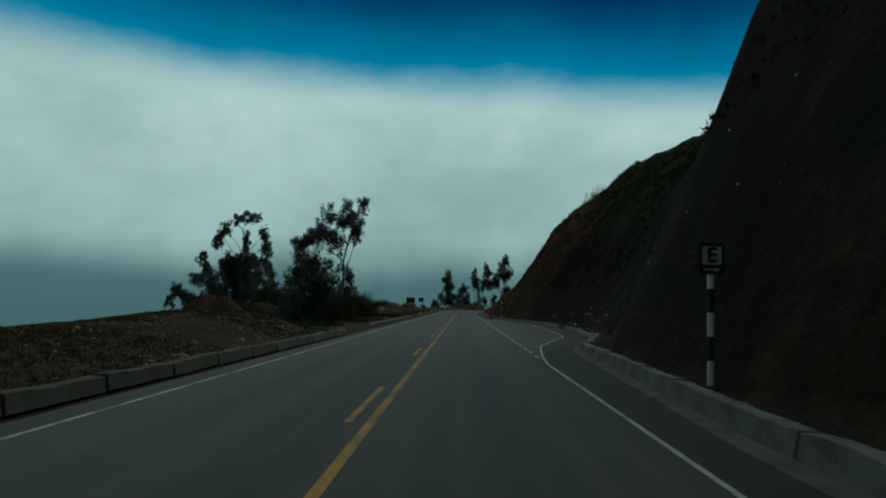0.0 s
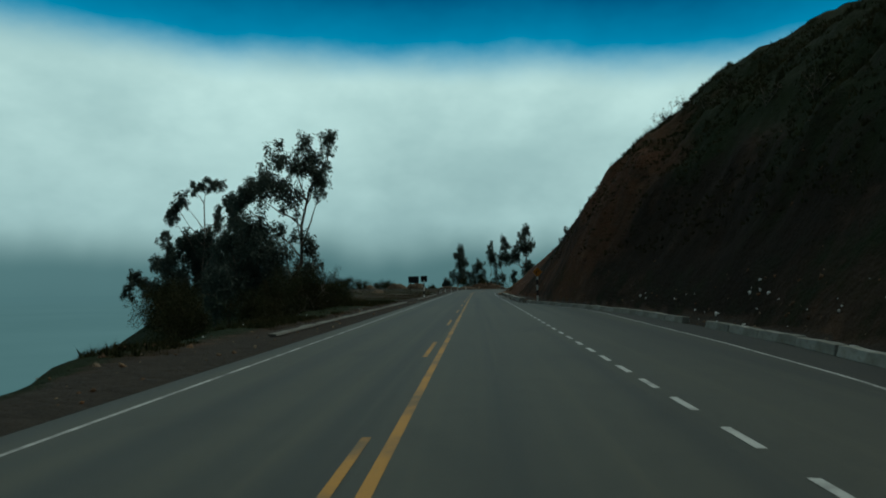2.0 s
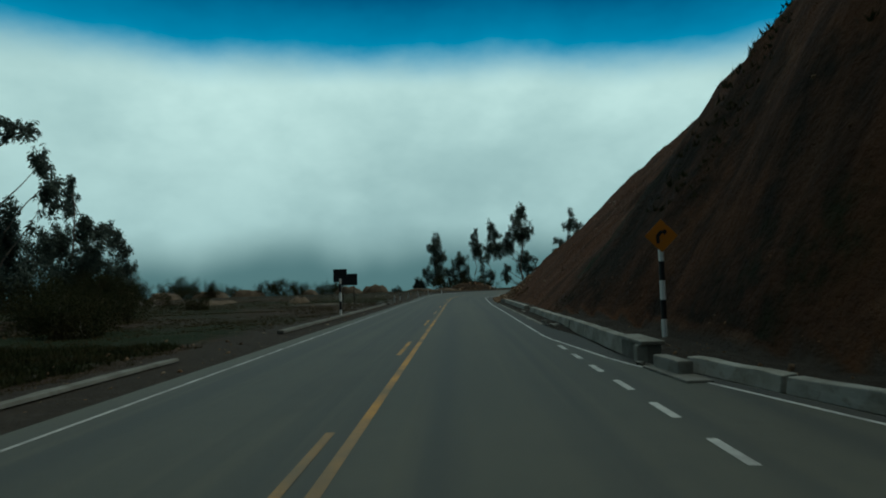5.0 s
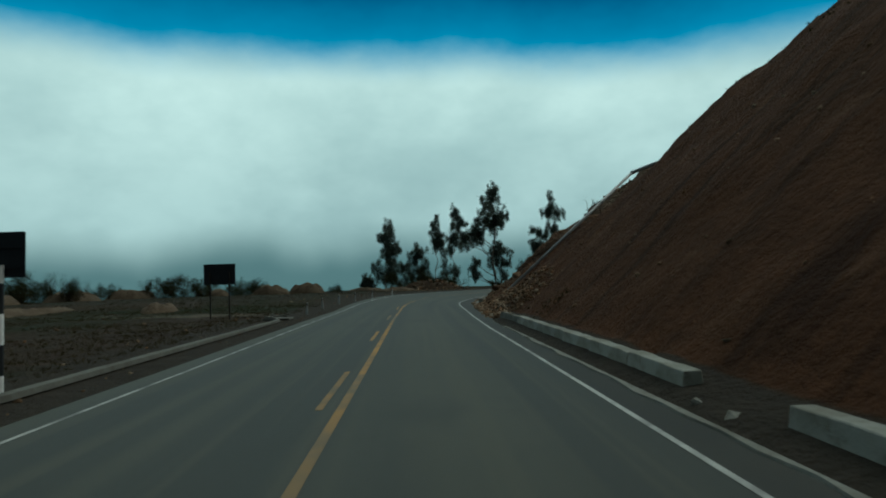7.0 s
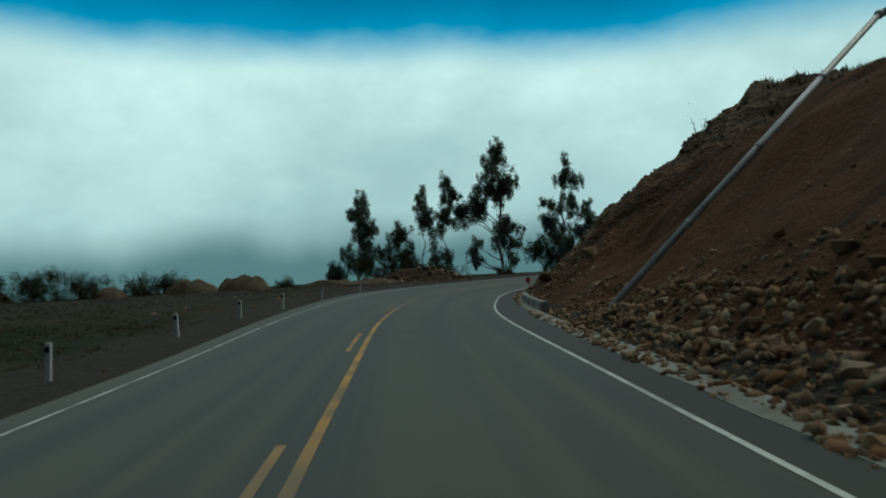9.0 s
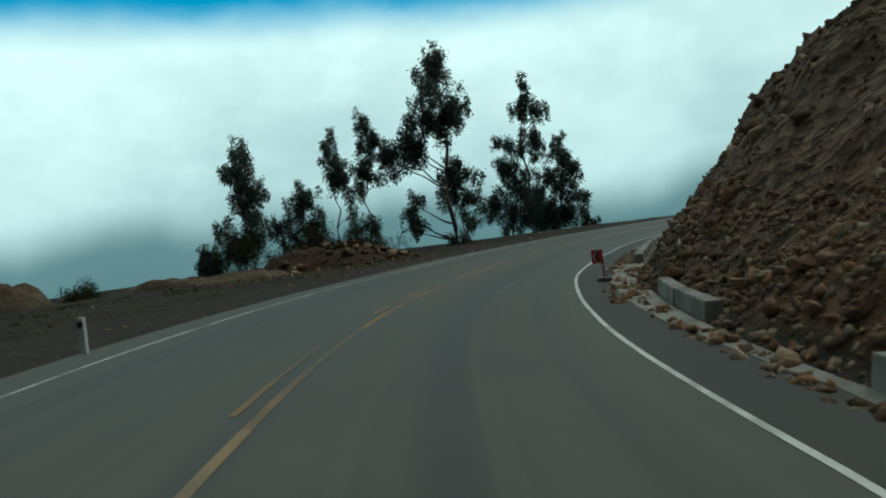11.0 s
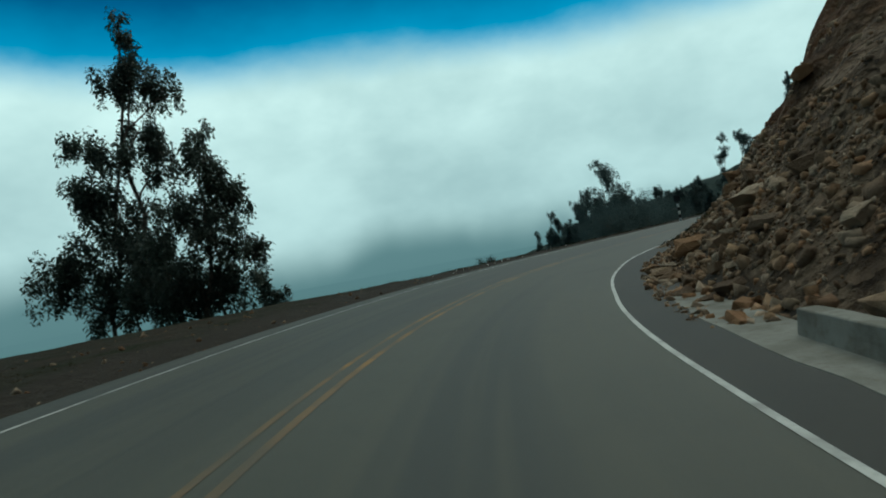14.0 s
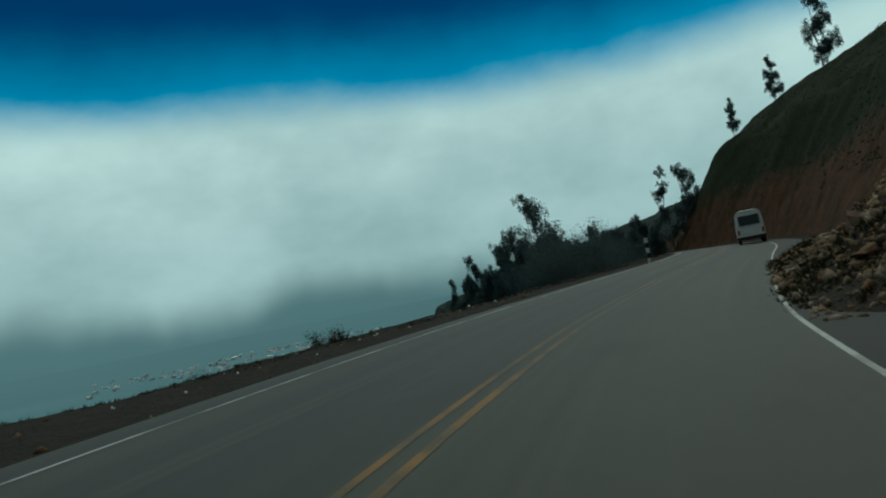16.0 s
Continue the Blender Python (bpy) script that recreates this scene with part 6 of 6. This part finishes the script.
scree("heap_stones", [(180, 192, -7.2, -14, 420, 0.04, 0.2, 1.0)], "broken stones on and round a dirt heap", M_ROCK_RED, 8, lift=heap_lift)
for k in range(46):
    hx = rock_rng.uniform(-4.0, 6.2)
    hy = 191.6 - 2.9 * math.sqrt(max(0.05, 1 - ((hx - 0.9) / 6.0) ** 2)) * rock_rng.uniform(0.25, 1.05) + 0.25 * max(0.0, hx - 3.5)
    size = rock_rng.uniform(0.16, 0.42)
    ob = new("boulder", BOULDERS_RED[k % 9])
    ob.matrix_basis = pose(hx, hy, ground_z(*sd_of(hx, hy)) + float(heap_lift(hx, hy)) + 0.2 * size, 9 * (k % 5 - 2), 7 * (k % 3 - 1), 61 * k) @ Matrix.Diagonal((size, size * 0.85, size * 0.75, 1))
    tagged(ob, "broken red-brown rock dumped on the dirt heap", "rock", "heap rocks")
heap((-12.7, 31.2, ground_z(31.2, -10.8) - 0.1), 1.7, 1.4, 0.85, 31, "rounded brown knoll of earth beyond the barrier", M_GROUND, 20)
scree("bank_stones", [(6, 33, -5.8, -12, 900, 0.02, 0.11, 1.0)], "small pale stones strewn over the earth bank", M_ROCK, 9)


# ---- grass and scrub ----
def tufts(name, spots, label, mat, seed, blades=9, length=0.4):
    """Blades of grass and small scrub, in one mesh. spots: (s0, s1, d0, d1, count, size)."""
    rng = np.random.default_rng(seed)
    P, L = [], []
    for s0, s1, d0, d1, count, size in spots:
        s = rng.uniform(s0, s1, count)
        a, b = (table(s, o) if isinstance(o, list) else o for o in (d0, d1))
        d = a + (b - a) * rng.random(count)
        x, y, z, _ = ground(s, d)
        keep = rough(x, y, 5.0, 91) > -0.15
        p = np.stack([x, y, z], 1)[keep]
        P.append(np.repeat(p, blades, 0))
        L.append(np.full(len(p) * blades, size))
    P, L = np.concatenate(P), np.concatenate(L)
    n = len(P)
    P = P + np.stack([rng.normal(0, 0.28, n) * L, rng.normal(0, 0.28, n) * L, np.full(n, -0.03)], 1)
    up = np.stack([rng.normal(0, 0.45, n), rng.normal(0, 0.45, n), np.ones(n)], 1)
    up /= np.linalg.norm(up, axis=1, keepdims=True)
    side = np.cross(up, rng.normal(0, 1, (n, 3)))
    side /= np.linalg.norm(side, axis=1, keepdims=True)
    ln = (L * rng.uniform(0.5, 1.3, n))[:, None]
    wd = ln * rng.uniform(0.05, 0.14, n)[:, None]
    v = np.stack([P - side * wd, P + side * wd, P + up * ln * 0.6 + side * wd * 0.9, P + up * ln + side * wd * 2], 1).reshape(-1, 3)
    me = bpy.data.meshes.new(name)
    me.vertices.add(4 * n)
    me.vertices.foreach_set("co", v.astype(np.float32).ravel())
    me.loops.add(4 * n)
    me.loops.foreach_set("vertex_index", np.arange(4 * n, dtype=np.int32))
    me.polygons.add(n)
    me.polygons.foreach_set("loop_start", np.arange(0, 4 * n, 4, dtype=np.int32))
    me.materials.append(mat)
    me.update(calc_edges=True)
    tagged(new(name, me), label, "grass", kind="stuff")


tufts("slope_scrub", [(-10, 98, shift(KERB_R, 4), shift(KERB_R, 22), 9500, 0.34), (20, 96, shift(KERB_R, 9), shift(KERB_R, 20), 3000, 0.5), (98, 155, shift(KERB_R, 12), shift(KERB_R, 30), 2000, 0.2), (100, 125, shift(KERB_R, 0.5), shift(KERB_R, 2), 900, 0.13), (236, 320, shift(KERB_R, 3), shift(KERB_R, 45), 4000, 0.3), (160, 235, shift(KERB_R, 14), shift(KERB_R, 30), 1500, 0.6)],
      "dark green grass and low scrub on the slope", M_LEAF_DRY, 11)
tufts("verge_grass", [(34, 92, -7.0, -14, 7000, 0.3), (-10, 33, -5.6, -13, 3000, 0.16), (218, 300, shift(LEDGE, 1.0), shift(LEDGE, 0.0), 2200, 0.12), (150, 205, -12, -36, 1500, 0.18), (225, 242, 3.4, 6.5, 1500, 0.22)], "dry grass and weeds along the road edge", M_LEAF_DRY, 12)

tufts("dry_grass", [(90, 150, -6.5, -34, 14000, 0.16), (34, 92, -6.4, -9, 2500, 0.14), (-10, 33, -5.6, -13, 3500, 0.2), (150, 205, -8, -30, 4000, 0.13)], "dry brown grass over the lot and the bank", M_GRASS_DRY, 13)


# ---- the bus ahead ----
def bus(s, d):
    x, y = road_at(s, d)
    t = thing("bus", "small cream-white bus on the road ahead, seen from behind", "bus", (float(x), float(y), float(road_z(s, d))), turn_at(s) - 3)
    W, L, H0, H1 = 2.3, 7.6, 0.42, 3.0
    bm = bmesh.new()
    ring = [(-W / 2, H0), (-W / 2 - 0.02, 1.3), (-W / 2 + 0.05, 2.55), (-W / 2 + 0.25, H1 - 0.08), (0, H1), (W / 2 - 0.25, H1 - 0.08), (W / 2 - 0.05, 2.55), (W / 2 + 0.02, 1.3), (W / 2, H0)]
    rows = []
    for yy, k in ((0.0, 0.96), (0.12, 1.0), (L - 0.5, 1.0), (L, 0.93)):
        rows.append([bm.verts.new((px * k, yy + (0.10 * (pz - 1.2) if yy < 0.05 and pz > 1.2 else 0), H0 + (pz - H0) * (0.985 if k < 0.99 else 1))) for px, pz in ring])
    for a, b in zip(rows[:-1], rows[1:]):
        for j in range(len(ring)):
            n = (j + 1) % len(ring)
            bm.faces.new((a[j], a[n], b[n], b[j]))
    bm.faces.new(rows[0])
    bm.faces.new(rows[-1][::-1])
    bmesh.ops.recalc_face_normals(bm, faces=bm.faces[:])
    body = part("body", bm, M_BUS, t, "cream-white painted body")
    part("rear_window", box_bm((1.7, 0.04, 0.85), (0, 0.07, 2.13), 0.06, (-5, 0, 0)), M_GLASS, body, "dark rear window")
    for k in range(5):
        for side in (-1, 1):
            part("side_window", box_bm((0.03, 1.15, 0.8), (side * (W / 2 - 0.005), 0.95 + 1.32 * k, 2.1), 0.05, (0, side * 2.5, 0)), M_GLASS, body)
    part("bumper", box_bm((2.34, 0.22, 0.3), (0, -0.02, 0.56), 0.06), M_BUS_TRIM, t, "dark bumper")
    part("number_plate", box_bm((0.42, 0.02, 0.14), (0, -0.02, 0.95)), M_SIGN_WHITE, t)
    for side in (-1, 1):
        part("tail_lamp", box_bm((0.16, 0.05, 0.42), (side * 0.98, 0.0, 1.12), 0.02), M_TAIL, t, "red tail lamp")
        part("mirror", box_bm((0.1, 0.14, 0.34), (side * 1.35, L - 0.2, 2.2), 0.03), M_BUS_TRIM, t)
        for yy in (1.7, L - 1.5):
            wheel = part("wheel", tube_bm((side * 0.86, yy, 0.44), (side * 1.12, yy, 0.44), 0.44, n=22), M_TYRE, t)
            part("rim", tube_bm((side * 1.1, yy, 0.44), (side * 1.13, yy, 0.44), 0.24, n=16), M_STEEL, wheel, "grey steel rim")
    part("roof_rack", box_bm((1.5, 3.4, 0.12), (0, 4.2, 3.02), 0.03), M_BUS, t)


bus(278.5, 2.5)


# ---- green spur behind the far wood ----
def spur(a, b):
    """A scrub-grown ridge that falls away on both sides, from the low end a to the high end b."""
    rng_seed = 23.0
    along, steps, across = Vector(b) - Vector(a), 60, 24
    side = Vector((along.y, -along.x, 0)).normalized()
    bm = bmesh.new()
    rows = []
    for i in range(steps + 1):
        f = -0.9 + 2.9 * i / steps
        row = []
        for j in range(-across, across + 1):
            w = 1.5 * j
            p = Vector(a) + along * f + side * w
            p.z -= 0.62 * (math.sqrt(w * w + 9.0) - 3.0)
            p.z += 0.7 * noise.fractal(Vector((p.x * 0.16, p.y * 0.16, rng_seed)), 0.8, 2.1, 5)
            row.append(bm.verts.new(p))
        rows.append(row)
    for lower, upper in zip(rows, rows[1:]):
        for j in range(2 * across):
            bm.faces.new((lower[j], lower[j + 1], upper[j + 1], upper[j]))
    me = bpy.data.meshes.new("hillside")
    bm.to_mesh(me)
    bm.free()
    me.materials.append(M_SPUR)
    tagged(new("hillside", me), "green scrub-covered spur behind the wood, thin mist in its colour", "hill", kind="structure")


spur((156.0, 293.0, 3.2), (168.0, 265.0, 9.6))


# ---- the town in the valley ----
def town():
    rng = np.random.default_rng(5)
    for n in range(110):
        a, far = radians(rng.uniform(16, 44)), rng.uniform(1050, 1450)
        px, py = 30 + far * math.sin(a), 200 + far * math.cos(a)
        w, l, h = rng.uniform(4, 9), rng.uniform(4, 9), rng.uniform(2.6, 4.2)
        t = thing("house", "pale low house of a far valley town", "house", (float(px), float(py), -57.8), float(rng.uniform(0, 90)), group="valley town houses")
        part("wall", box_bm((w, l, h), (0, 0, h / 2)), M_TOWN, t)
        part("roof", prism_bm([(-w * 0.55, 0), (w * 0.55, 0), (0, h * 0.45)], l * 1.06), M_ROOF if n % 3 else M_TOWN, t).matrix_basis = pose(0, -l * 0.53, h)


town()
